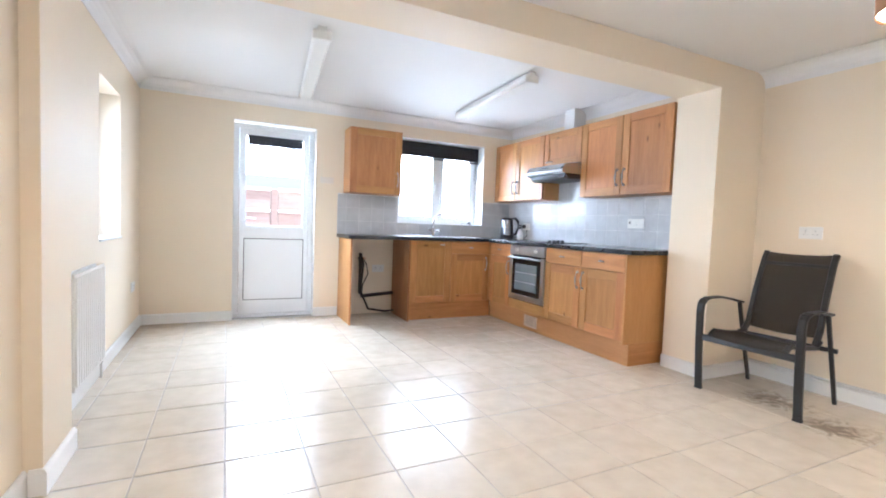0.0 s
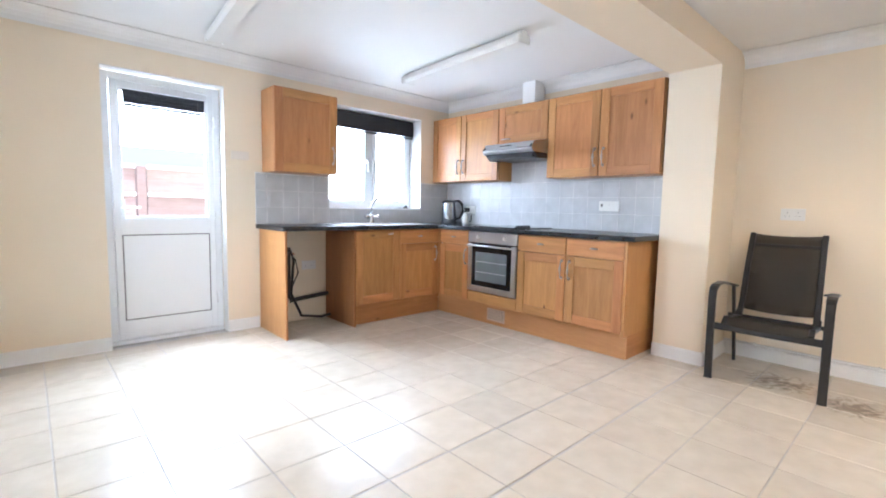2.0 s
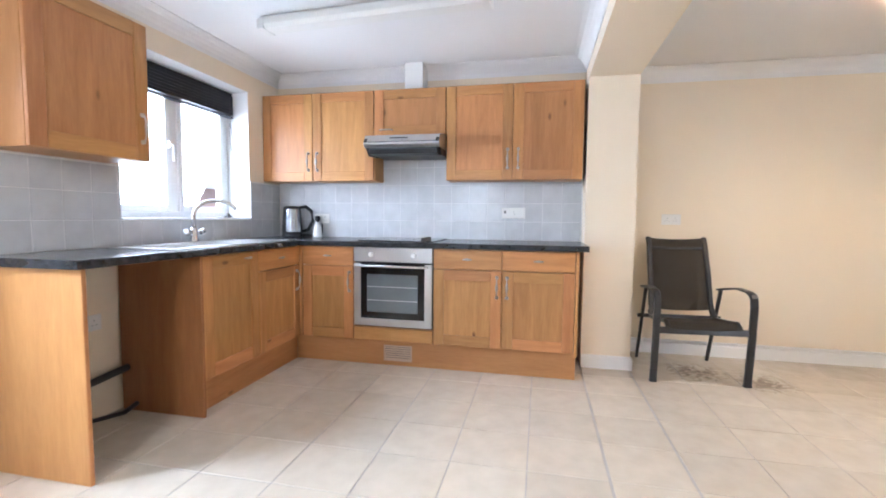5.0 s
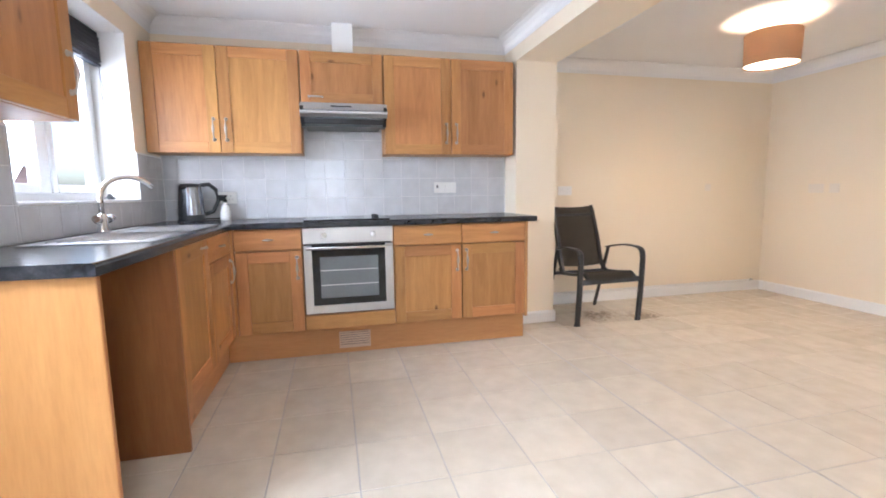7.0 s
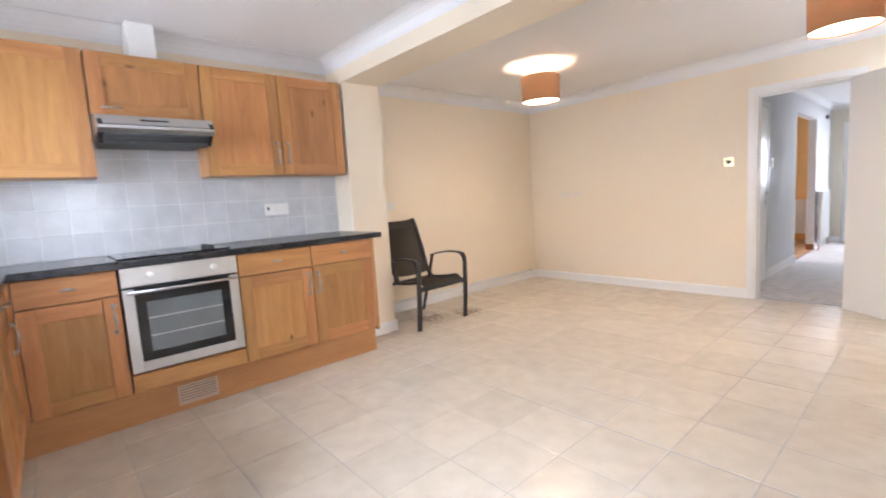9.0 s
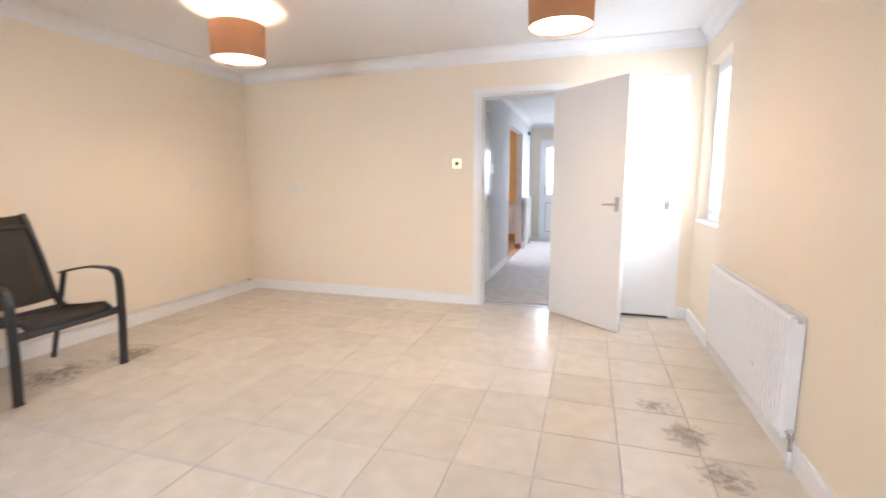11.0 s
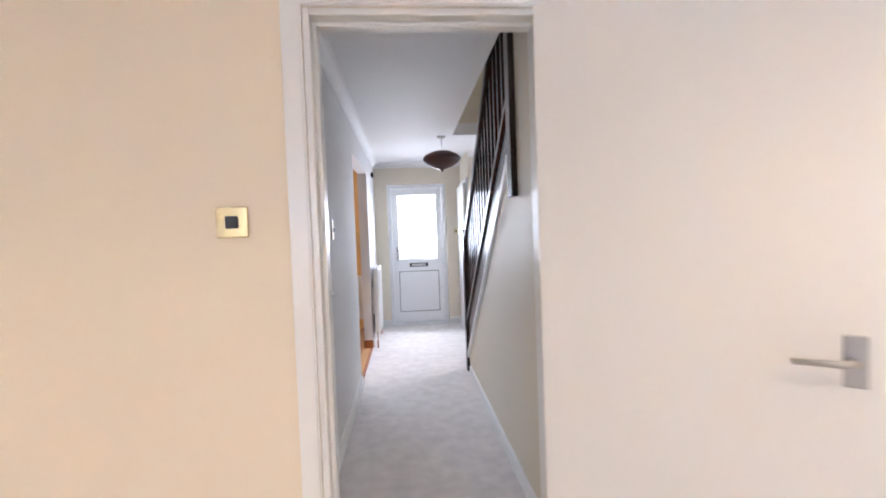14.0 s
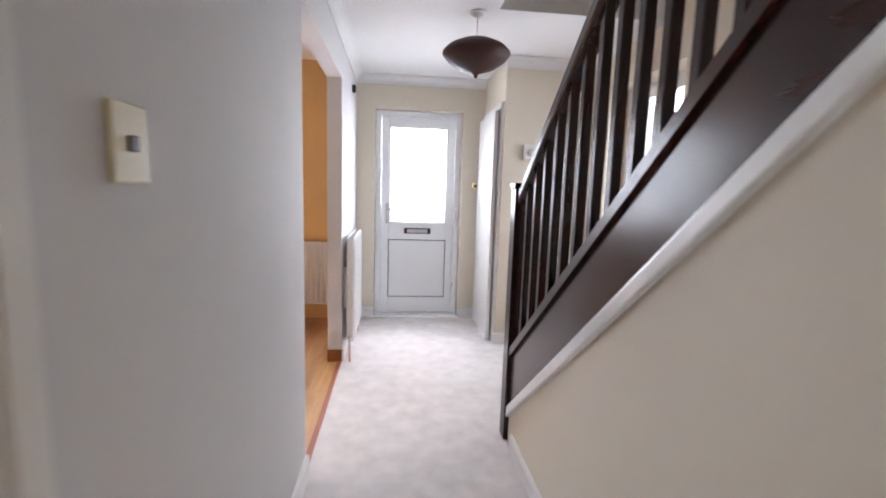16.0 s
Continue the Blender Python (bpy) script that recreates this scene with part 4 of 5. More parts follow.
part("board", boxm((2.038, 3.117, 4.84, 4.855, 0.0, 0.188), bevel=0.002, seg=1), M_OAK_X, plinth2)

uN = thing("wall_cabinet", (1.68, 5.15, UZ0), "oak single wall cabinet between door and window", "cabinet", "kitchen wall units")
NY = 5.045
part("body", boxm((1.408, 2.0, NY + 0.021, N - 0.002, 1.40, 2.108), bevel=0.001, seg=1), M_VENEER, uN)
d = oak_front("door", uN, 0.59, 0.705, pose(1.409, NY, 1.402))
bow_handle(d, pose(1.955, NY, 1.57))

# worktop: L shape with a rounded front edge
worktop = thing("worktop", (2.5, 5.0, WB), "black slate-effect laminate worktop", "worktop")
SX0, SX1, SY0, SY1 = 1.90, 2.96, 4.81, 5.25
HY0, HY1, HX0, HX1 = 3.74, 4.32, 3.10, 3.60
bm = bmesh.new()
nose = [(0.0, WB), (0.0, WB + 0.006)] + [(0.012 - 0.012 * math.cos(k * math.pi / 8), WT - 0.012 + 0.012 * math.sin(k * math.pi / 8)) for k in range(5)]
extruded(bm, [(BX - 0.03 + u, v) for u, v in nose] + [(E - 0.001, WT), (E - 0.001, WB)], 1, 2.663, 4.752)
part("cooker_run", bm, M_WORKTOP, worktop)
bm = bmesh.new()
extruded(bm, [(4.752 + u, v) for u, v in nose] + [(N - 0.001, WT), (N - 0.001, WB)], 0, 1.345, E - 0.001)
part("window_run", bm, M_WORKTOP, worktop)

# sink with bowl and drainer, laid on the worktop
sink = thing("sink", (2.3, 5.0, WT), "stainless steel inset sink with ribbed drainer", "sink")


def rim_sheet(bm, x0, x1, y0, y1, z):
    bx(bm, x0, x1, y0, y1, z, z + 0.004)


bm = bmesh.new()
rim_sheet(bm, SX0, 2.46, SY0, SY1, WT + 0.001)
for k in range(9):
    rb = bmesh.new()
    tube(rb, [(1.96, 4.88 + k * 0.038, WT + 0.006), (2.43, 4.88 + k * 0.038, WT + 0.006)], 0.004, 6)
    part("drainer_rib", rb, M_STEEL, sink)
part("drainer", bm, M_STEEL, sink)
bm = bmesh.new()
x0, x1, y0, y1 = 2.48, 2.90, 4.86, 5.19
rim_sheet(bm, 2.36, SX1, SY0, y0, WT + 0.001)
rim_sheet(bm, 2.36, SX1, y1, SY1, WT + 0.001)
rim_sheet(bm, 2.36, x0, y0, y1, WT + 0.001)
rim_sheet(bm, x1, SX1, y0, y1, WT + 0.001)
lo = WT + 0.0012
for a, b in (((x0, y0), (x1, y0)), ((x1, y0), (x1, y1)), ((x1, y1), (x0, y1)), ((x0, y1), (x0, y0))):
    v = [bm.verts.new((a[0], a[1], WT + 0.004)), bm.verts.new((b[0], b[1], WT + 0.004)), bm.verts.new((b[0], b[1], lo)), bm.verts.new((a[0], a[1], lo))]
    bm.faces.new(v)
bm.faces.new([bm.verts.new((x, y, lo)) for x, y in ((x0, y0), (x1, y0), (x1, y1), (x0, y1))])
part("bowl", bm, M_STEEL, sink)
tap = thing("mixer_tap", (2.50, 5.225, WT), "chrome mixer tap with swan neck spout", "tap")
tx, ty = 2.50, 5.225
bm = bmesh.new()
lathe(bm, [(0.001, WT), (0.028, WT + 0.0), (0.028, WT + 0.012), (0.02, WT + 0.03), (0.022, WT + 0.07), (0.016, WT + 0.085), (0.001, WT + 0.09)], tx, ty, 20)
part("body", bm, M_CHROME, tap)
bm = bmesh.new()
pts = [(tx, ty, WT + 0.08), (tx, ty, WT + 0.16)]
for k in range(11):
    a = math.pi - k * math.pi * 0.86 / 10
    pts.append((tx + 0.055 + 0.105 + 0.105 * math.cos(a) - 0.05, ty - (0.055 + 0.10 * math.cos(a) + 0.045) * 0.7, WT + 0.165 + 0.085 * math.sin(a)))
tube(bm, pts, 0.0115, 12)
part("spout", bm, M_CHROME, tap)
for sx in (-1, 1):
    bm = bmesh.new()
    tube(bm, [(tx + sx * 0.015, ty, WT + 0.055), (tx + sx * 0.05, ty - 0.004, WT + 0.06)], 0.012, 10)
    tube(bm, [(tx + sx * 0.045, ty - 0.004, WT + 0.06), (tx + sx * 0.072, ty - 0.008, WT + 0.068)], [0.018, 0.016], 10)
    part("tap_handle", bm, M_CHROME, tap, "chrome cross handle")

tap.matrix_basis = tap.matrix_basis @ Matrix.Scale(1.12, 4)

pads = thing("sill_clutter", (3.11, 5.44, 1.1), "small dark plastic stopper lying on the window sill", "stopper")
bm = bmesh.new()
lathe(bm, [(0.001, KW[2] + 0.017), (0.03, KW[2] + 0.017), (0.032, KW[2] + 0.025), (0.018, KW[2] + 0.034), (0.008, KW[2] + 0.05), (0.001, KW[2] + 0.052)], 3.12, 5.44, 18)
part("stopper", bm, M_BLACK, pads)
bm = bmesh.new()
tube(bm, [(3.06, 5.43, KW[2] + 0.021), (3.02, 5.42, KW[2] + 0.021), (3.0, 5.44, KW[2] + 0.021)], 0.004, 6)
part("chain", bm, M_STEEL, pads, "short metal chain")

# hob
hob = thing("hob", (3.35, 4.05, WT), "black glass hob with side control knobs", "hob")
part("glass", boxm((HX0, HX1, HY0, HY1, WT + 0.0005, WT + 0.008), bevel=0.003), M_OVENGLASS, hob)
for k in range(4):
    bm = bmesh.new()
    lathe(bm, [(0.019, WT + 0.008), (0.018, WT + 0.026), (0.012, WT + 0.03), (0.001, WT + 0.03)], 3.17 + k * 0.055, 3.83, 16)
    part("knob", bm, M_BLACK, hob, "black control knob")
for cx_, cy_, r in ((3.22, 4.2, 0.085), (3.47, 4.2, 0.07), (3.25, 3.98, 0.07), (3.48, 3.98, 0.085)):
    bm = bmesh.new()
    lathe(bm, [(r, WT + 0.0085), (r, WT + 0.009), (r - 0.004, WT + 0.009), (r - 0.004, WT + 0.0085)], cx_, cy_, 32)
    part("heat_ring", bm, M_INNERGLASS, hob, "grey printed heat ring")

# kettle
kettle = thing("kettle", (3.50, 5.10, WT), "black and chrome jug kettle with looped handle", "kettle")
kx, ky = 3.50, 5.10
bm = bmesh.new()
lathe(bm, [(0.001, WT), (0.075, WT), (0.077, WT + 0.01), (0.074, WT + 0.018)], kx, ky, 28)
part("base", bm, M_BLACK, kettle)
bm = bmesh.new()
lathe(bm, [(0.07, WT + 0.019), (0.073, WT + 0.04), (0.066, WT + 0.15), (0.06, WT + 0.21), (0.05, WT + 0.224), (0.001, WT + 0.228)], kx, ky, 28)
part("jug", bm, M_BLACK, kettle)
bm = bmesh.new()
for side in (0,):
    prof = [(0.0745, WT + 0.04), (0.0685, WT + 0.15), (0.0625, WT + 0.205)]
    rings = []
    for r, z in prof:
        rings.append([bm.verts.new((kx + r * math.cos(a), ky + r * math.sin(a), z)) for a in [math.radians(175 + 10 * q) for q in range(10)]])
    for q, s in zip(rings, rings[1:]):
        for k in range(9):
            bm.faces.new((q[k], q[k + 1], s[k + 1], s[k])).smooth = True
part("chrome_band", bm, M_KETTLE, kettle, "polished steel side panel")
bm = bmesh.new()
tube(bm, [(kx + 0.02, ky - 0.05, WT + 0.215), (kx + 0.035, ky - 0.095, WT + 0.222), (kx + 0.05, ky - 0.13, WT + 0.19), (kx + 0.05, ky - 0.14, WT + 0.12), (kx + 0.04, ky - 0.11, WT + 0.055), (kx + 0.025, ky - 0.065, WT + 0.04)], [0.012, 0.013, 0.013, 0.012, 0.012, 0.012], 10)
part("handle", bm, M_BLACK, kettle)
bm = bmesh.new()
extruded(bm, [(kx - 0.075, WT + 0.20), (kx - 0.05, WT + 0.222), (kx - 0.05, WT + 0.19)], 1, ky + 0.0, ky + 0.03)
part("spout", bm, M_BLACK, kettle)
bm = bmesh.new()
tube(bm, [(kx + 0.07, ky - 0.02, WT + 0.012), (kx + 0.14, ky - 0.09, WT + 0.008), (3.62, 4.95, WT + 0.01), (3.64, 4.93, WT + 0.03), (3.645, 4.93, 1.08)], 0.004, 8)
part("cord", bm, M_BLACK, kettle, "black mains cord")

kettle.matrix_basis = kettle.matrix_basis @ Matrix.Scale(1.18, 4)

bottle = thing("soap_bottle", (3.45, 4.83, WT), "white plastic pump bottle with black top", "bottle")
bm = bmesh.new()
lathe(bm, [(0.001, WT), (0.036, WT), (0.038, WT + 0.02), (0.036, WT + 0.06), (0.028, WT + 0.095), (0.012, WT + 0.115), (0.011, WT + 0.13), (0.001, WT + 0.131)], 3.56, 4.89, 20)
part("body", bm, M_PLASTIC, bottle)
bm = bmesh.new()
lathe(bm, [(0.001, WT + 0.131), (0.014, WT + 0.131), (0.014, WT + 0.15), (0.006, WT + 0.152), (0.006, WT + 0.168), (0.016, WT + 0.17), (0.016, WT + 0.182), (0.001, WT + 0.184)], 3.56, 4.89, 14)
part("pump_head", bm, M_BLACK, bottle, "black pump head")


def wall_plate(name, m, w, h, label, mat=None, sockets=0, switch=0, category="socket", dark=False, size=0.018):
    """Faceplate facing -y in local space, centred; sockets: number of outlets."""
    d = thing(name, (0, 0, 0), label, category)
    part("plate", boxm((-w / 2, w / 2, -0.009, 0, -h / 2, h / 2), bevel=0.003), mat or M_PLASTIC, d)
    for k in range(sockets):
        cx = (k - (sockets - 1) / 2) * 0.062
        for dx, dz, ww, hh in ((0, 0.012, 0.003, 0.008), (-0.011, -0.012, 0.007, 0.003), (0.011, -0.012, 0.007, 0.003)):
            part("pin_slot", boxm((cx + dx - ww / 2, cx + dx + ww / 2, -0.0105, -0.009, dz - hh / 2, dz + hh / 2)), M_SEAL, d)
        part("rocker", boxm((cx - 0.006 + 0.026, cx + 0.006 + 0.026, -0.013, -0.009, 0.008, 0.028), bevel=0.001, seg=1), M_PLASTIC, d)
    for k in range(switch):
        part("rocker", boxm((-size, size, -0.014, -0.009, -size, size), bevel=0.002, seg=1), M_BLACK if dark else M_PLASTIC, d, "black rocker" if dark else "")
    d.matrix_basis = m
    return d


TE = E - 0.0125
cooker_switch = wall_plate("cooker_switch_socket", pose(TE, 3.20, 1.16, 0, 0, -90), 0.19, 0.088, "white cooker switch and socket plate on the tiles", sockets=1)
part_local("indicator", boxm((-0.075, -0.06, -0.012, -0.009, -0.004, 0.02)), M_BLACK, cooker_switch)
plug_socket = wall_plate("tile_socket", pose(TE, 4.90, 1.10, 0, 0, -90), 0.146, 0.086, "white double socket with black plug", sockets=2)
part_local("plug", boxm((-0.05, -0.012, -0.045, -0.01, -0.022, 0.022), bevel=0.006), M_BLACK, plug_socket, "black mains plug")
wall_plate("wall_socket", pose(DE - 0.001, 1.933, 1.12, 0, 0, -90), 0.146, 0.086, "white double socket on the cream wall", sockets=2)
wall_plate("blank_plate", pose(DE - 0.001, 0.27, 1.135, 0, 0, -90), 0.07, 0.07, "cream painted blank wall plate", M_PLATE)
wall_plate("wall_socket", pose(3.42, S + 0.001, 1.11, 0, 0, 180), 0.146, 0.086, "cream painted double plate beside a single one", M_PLATE)
wall_plate("blank_plate", pose(3.25, S + 0.001, 1.11, 0, 0, 180), 0.086, 0.086, "cream painted single wall plate", M_PLATE)
wall_plate("light_switch", pose(1.575, S + 0.001, 1.345, 0, 0, 180), 0.088, 0.088, "polished brass switch plate with black rocker", M_BRASS, switch=1, category="switch", dark=True)
wall_plate("light_switch", pose(HL - 0.001, -1.83, 1.335, 0, 0, -90), 0.088, 0.11, "ivory hall switch plate with dark rocker", M_IVORY, switch=1, category="switch", dark=True, size=0.011)
wall_plate("wall_plate", pose(1.22, N - 0.001, 1.53, 0, 0, 0), 0.15, 0.07, "cream painted plate beside the back door", M_PLATE)
wall_plate("blank_plate", pose(0.541, -0.92, 1.32, 0, 0, 90), 0.086, 0.086, "cream painted plate on the stair wall", M_PLATE)
wall_plate("low_socket", pose(1.845, N - 0.001, 0.535, 0, 0, 0), 0.146, 0.086, "white double socket in the appliance space", sockets=2)
wall_plate("low_socket", pose(W + 0.001, 4.97, 0.42, 0, 0, 90), 0.146, 0.086, "white socket on the side wall", sockets=2)

# waste and hoses in the appliance space
hoses = thing("waste_pipe", (1.580, 5.28, 0.2), "grey waste pipe with black hoses in the appliance space", "pipe")
bm = bmesh.new()
tube(bm, [(1.615, 5.27, 0.72), (1.615, 5.27, 0.26), (1.645, 5.27, 0.22), (2.020, 5.27, 0.25)], 0.02, 12)
part("pipe", bm, M_HOSE, hoses)
bm = bmesh.new()
tube(bm, [(1.585, 5.25, 0.66), (1.605, 5.2, 0.70), (1.625, 5.18, 0.6), (1.595, 5.17, 0.3), (1.685, 5.15, 0.09), (1.885, 5.16, 0.05), (2.005, 5.2, 0.05)], 0.013, 10)
part("hose", bm, M_BLACK, hoses, "black corrugated hose")
bm = bmesh.new()
tube(bm, [(1.645, 5.29, 0.66), (1.685, 5.27, 0.60), (1.705, 5.26, 0.48), (1.645, 5.25, 0.36), (1.625, 5.25, 0.2)], 0.007, 8)
part("supply_hose", bm, M_BLACK, hoses, "thin black supply hose")
bm = bmesh.new()
tube(bm, [(1.635, 5.315, 0.66), (1.635, 5.27, 0.66), (1.665, 5.26, 0.66)], 0.012, 8)
tube(bm, [(1.590, 5.26, 0.66), (1.675, 5.26, 0.655)], 0.006, 8)
part("valve", bm, M_COPPER, hoses, "dull metal valve")

# ---- radiators ----


def radiator(name, length, h, label, m, ribs):
    """Panel radiator: fluted steel face, top grille, end caps, valve; face towards -y, on the floor pipes."""
    d = thing(name, (0, 0, 0), label, "radiator")
    bm = bmesh.new()
    step = length / ribs
    outline = []
    for k in range(ribs):
        x = k * step
        outline += [(x, -0.05), (x + step * 0.18, -0.05), (x + step * 0.32, -0.062), (x + step * 0.86, -0.062)]
    outline += [(length, -0.05), (length, -0.03), (0, -0.03)]
    extruded(bm, outline, 2, 0.02, h - 0.02)
    part("front_panel", bm, M_RADIATOR, d)
    part("back_panel", boxm((0, length, -0.012, -0.002, 0.02, h - 0.02), bevel=0.003), M_RADIATOR, d)
    part("top_rail", boxm((-0.002, length + 0.002, -0.056, -0.046, h - 0.03, h), bevel=0.004), M_RADIATOR, d)
    part("rear_rail", boxm((-0.002, length + 0.002, -0.014, -0.004, h - 0.03, h), bevel=0.004), M_RADIATOR, d)
    part("bottom_rail", boxm((-0.002, length + 0.002, -0.056, -0.028, 0.0, 0.03), bevel=0.004), M_RADIATOR, d)
    for x in (length * 0.15, length * 0.85):
        part("bracket", boxm((x - 0.012, x + 0.012, -0.03, 0.03, h * 0.3, h * 0.7)), M_RADIATOR, d)
    for k in range(24):
        x = 0.02 + k * (length - 0.04) / 23
        part("grille_bar", boxm((x - 0.003, x + 0.003, -0.046, -0.014, h - 0.02, h - 0.014)), M_RADIATOR, d)
    for x in (0.0, length):
        part("end_cap", boxm((x - 0.003, x + 0.003, -0.05, -0.008, 0.03, h - 0.03), bevel=0.002, seg=1), M_RADIATOR, d)
    for x, s in ((0.0, -1), (length, 1)):
        bm = bmesh.new()
        tube(bm, [(x + s * 0.0, -0.03, 0.03), (x + s * 0.035, -0.03, 0.03), (x + s * 0.045, -0.03, 0.02), (x + s * 0.045, -0.03, -0.03)], 0.009, 8)
        tube(bm, [(x + s * 0.04, -0.03, 0.02), (x + s * 0.04, -0.03, 0.055)], 0.013, 10)
        part("valve", bm, M_CHROME, d, "metal radiator valve")
        bm = bmesh.new()
        tube(bm, [(x + s * 0.045, -0.03, -0.03), (x + s * 0.045, -0.03, -m.translation.z - 0.0)], 0.0075, 8)
        part("pipe", bm, M_COPPER if name == "hall_radiator" else M_GLOSS, d)
    d.matrix_basis = m
    return d


radiator("dining_radiator", 1.25, 0.52, "white panel radiator on the cream wall", pose(DW, 0.31, 0.11, 0, 0, 90), 34)
radiator("kitchen_radiator", 0.62, 0.62, "white panel radiator under the side window", pose(W, 3.06, 0.13, 0, 0, 90), 14)
radiator("hall_radiator", 0.64, 0.78, "white panel radiator in the hall", pose(HL - 0.03, -4.41, 0.14, 0, 0, -90), 14)
radiator("next_room_radiator", 0.8, 0.6, "white radiator in the next room", pose(2.3, HF + 0.034, 0.15, 0, 0, 180), 18)

# ---- dining end: chair and lamps ----


def flat_bar(bm, pts, w, t, side):
    """A flat bar along points: w across the direction named by side, t thick."""
    side = Vector(side).normalized()
    pts = [Vector(p) for p in pts]
    rings = []
    for i, p in enumerate(pts):
        d = (pts[min(i + 1, len(pts) - 1)] - pts[max(i - 1, 0)]).normalized()
        n = d.cross(side).normalized()
        rings.append([bm.verts.new(p + side * (a * w / 2) + n * (b * t / 2)) for a, b in ((-1, -0.6), (-0.7, -1), (0.7, -1), (1, -0.6), (1, 0.6), (0.7, 1), (-0.7, 1), (-1, 0.6))])
    for q, s in zip(rings, rings[1:]):
        for k in range(8):
            bm.faces.new((q[k], q[(k + 1) % 8], s[(k + 1) % 8], s[k]))
    bm.faces.new(rings[0][::-1])
    bm.faces.new(rings[-1])
    return bm


chair = thing("garden_chair", (0, 0, 0), "dark grey metal garden armchair with brown mesh sling", "chair")
CW = 0.30     # half width between the legs
for s in (-1, 1):
    bm = bmesh.new()
    flat_bar(bm, [(s * CW, 0.02, 0.0), (s * CW, -0.005, 0.3), (s * CW, -0.015, 0.55), (s * CW, -0.005, 0.6), (s * CW, 0.02, 0.625)], 0.045, 0.028, (1, 0, 0))
    part("front_leg", bm, M_CHAIR, chair)
    bm = bmesh.new()
    flat_bar(bm, [(s * CW, 0.0, 0.618), (s * CW, 0.06, 0.637), (s * CW, 0.2, 0.64), (s * CW, 0.33, 0.62), (s * (CW - 0.04), 0.41, 0.60)], 0.05, 0.014, (1, 0, 0))
    part("armrest", bm, M_CHAIR, chair)
    bm = bmesh.new()
    flat_bar(bm, [(s * (CW - 0.035), 0.59, 0.0), (s * (CW - 0.035), 0.51, 0.25), (s * (CW - 0.035), 0.40, 0.60)], 0.022, 0.03, (1, 0, 0))
    part("rear_leg", bm, M_CHAIR, chair)
    bm = bmesh.new()
    flat_bar(bm, [(s * 0.215, 0.38, 0.39), (s * 0.213, 0.44, 0.48), (s * 0.21, 0.50, 0.70), (s * 0.206, 0.58, 0.92), (s * 0.206, 0.612, 0.975)], 0.035, 0.032, (1, 0, 0))
    part("back_upright", bm, M_CHAIR, chair)
    bm = bmesh.new()
    flat_bar(bm, [(s * 0.225, -0.01, 0.395), (s * 0.225, 0.04, 0.425), (s * 0.225, 0.2, 0.40), (s * 0.225, 0.36, 0.385), (s * 0.225, 0.42, 0.42)], 0.03, 0.026, (1, 0, 0))
    part("seat_rail", bm, M_CHAIR, chair)
bm = bmesh.new()
flat_bar(bm, [(-CW, -0.003, 0.37), (CW, -0.003, 0.37)], 0.045, 0.02, (0, 0.2, 1))
part("front_crossbar", bm, M_CHAIR, chair)
bm = bmesh.new()
flat_bar(bm, [(-CW, 0.47, 0.37), (CW, 0.47, 0.37)], 0.03, 0.02, (0, 0.2, 1))
part("rear_crossbar", bm, M_CHAIR, chair)
bm = bmesh.new()
flat_bar(bm, [(-0.206, 0.575, 0.895), (0.206, 0.575, 0.895)], 0.022, 0.022, (0, 0.2, 1))
part("top_crossbar", bm, M_CHAIR, chair)


def sling(bm, line, half, thick=0.004):
    """A sheet of fabric hung between two side rails, sagging a little."""
    rows = []
    for i, (y, z) in enumerate(line):
        rows.append([bm.verts.new((u * half, y, z - 0.012 * (1 - u * u))) for u in (-1, -0.6, -0.2, 0.2, 0.6, 1)])
    fs = []
    for q, s in zip(rows, rows[1:]):
        for k in range(5):
            f = bm.faces.new((q[k], q[k + 1], s[k + 1], s[k]))
            f.smooth = True
            fs.append(f)
    bmesh.ops.solidify(bm, geom=fs, thickness=thick)
    return bm


part("seat_sling", sling(bmesh.new(), [(-0.015, 0.39), (0.0, 0.415), (0.04, 0.432), (0.2, 0.408), (0.36, 0.392)], 0.225), M_SLING, chair, "dark woven mesh seat")
part("back_sling", sling(bmesh.new(), [(0.42, 0.44), (0.455, 0.53), (0.50, 0.70), (0.545, 0.83), (0.58, 0.925), (0.612, 0.975)], 0.205), M_SLING, chair, "brown woven mesh backrest")
for s in (-1, 1):
    part("foot_cap", boxm((s * CW - 0.024, s * CW + 0.024, 0.004, 0.036, 0.0, 0.012), bevel=0.002, seg=1), M_BLACK, chair, "black rubber foot cap")
chair.matrix_basis = pose(3.22, 1.895, 0, 0, 0, -87)


pipe_run = thing("skirting_pipe", (DE - 0.02, 1.0, 0.1), "white painted pipe clipped along the skirting top", "pipe")
bm = bmesh.new()
tube(bm, [(DE - 0.014, BS - 0.004, 0.113), (DE - 0.014, S + 0.55, 0.113), (DE - 0.014, S + 0.15, 0.113)], 0.0085, 10)
part("pipe", bm, M_GLOSS, pipe_run)
bm = bmesh.new()
tube(bm, [(DE - 0.014, S + 0.15, 0.113), (DE - 0.014, S + 0.11, 0.113)], 0.011, 10)
part("stop_end", bm, M_PEWTER, pipe_run, "dull metal stop end")
for cy in (0.0, 0.7, 1.4, 2.1):
    part("clip", boxm((DE - 0.025, DE, cy - 0.008, cy + 0.008, 0.102, 0.126), bevel=0.003, seg=1), M_PLASTIC, pipe_run, "white plastic pipe clip")


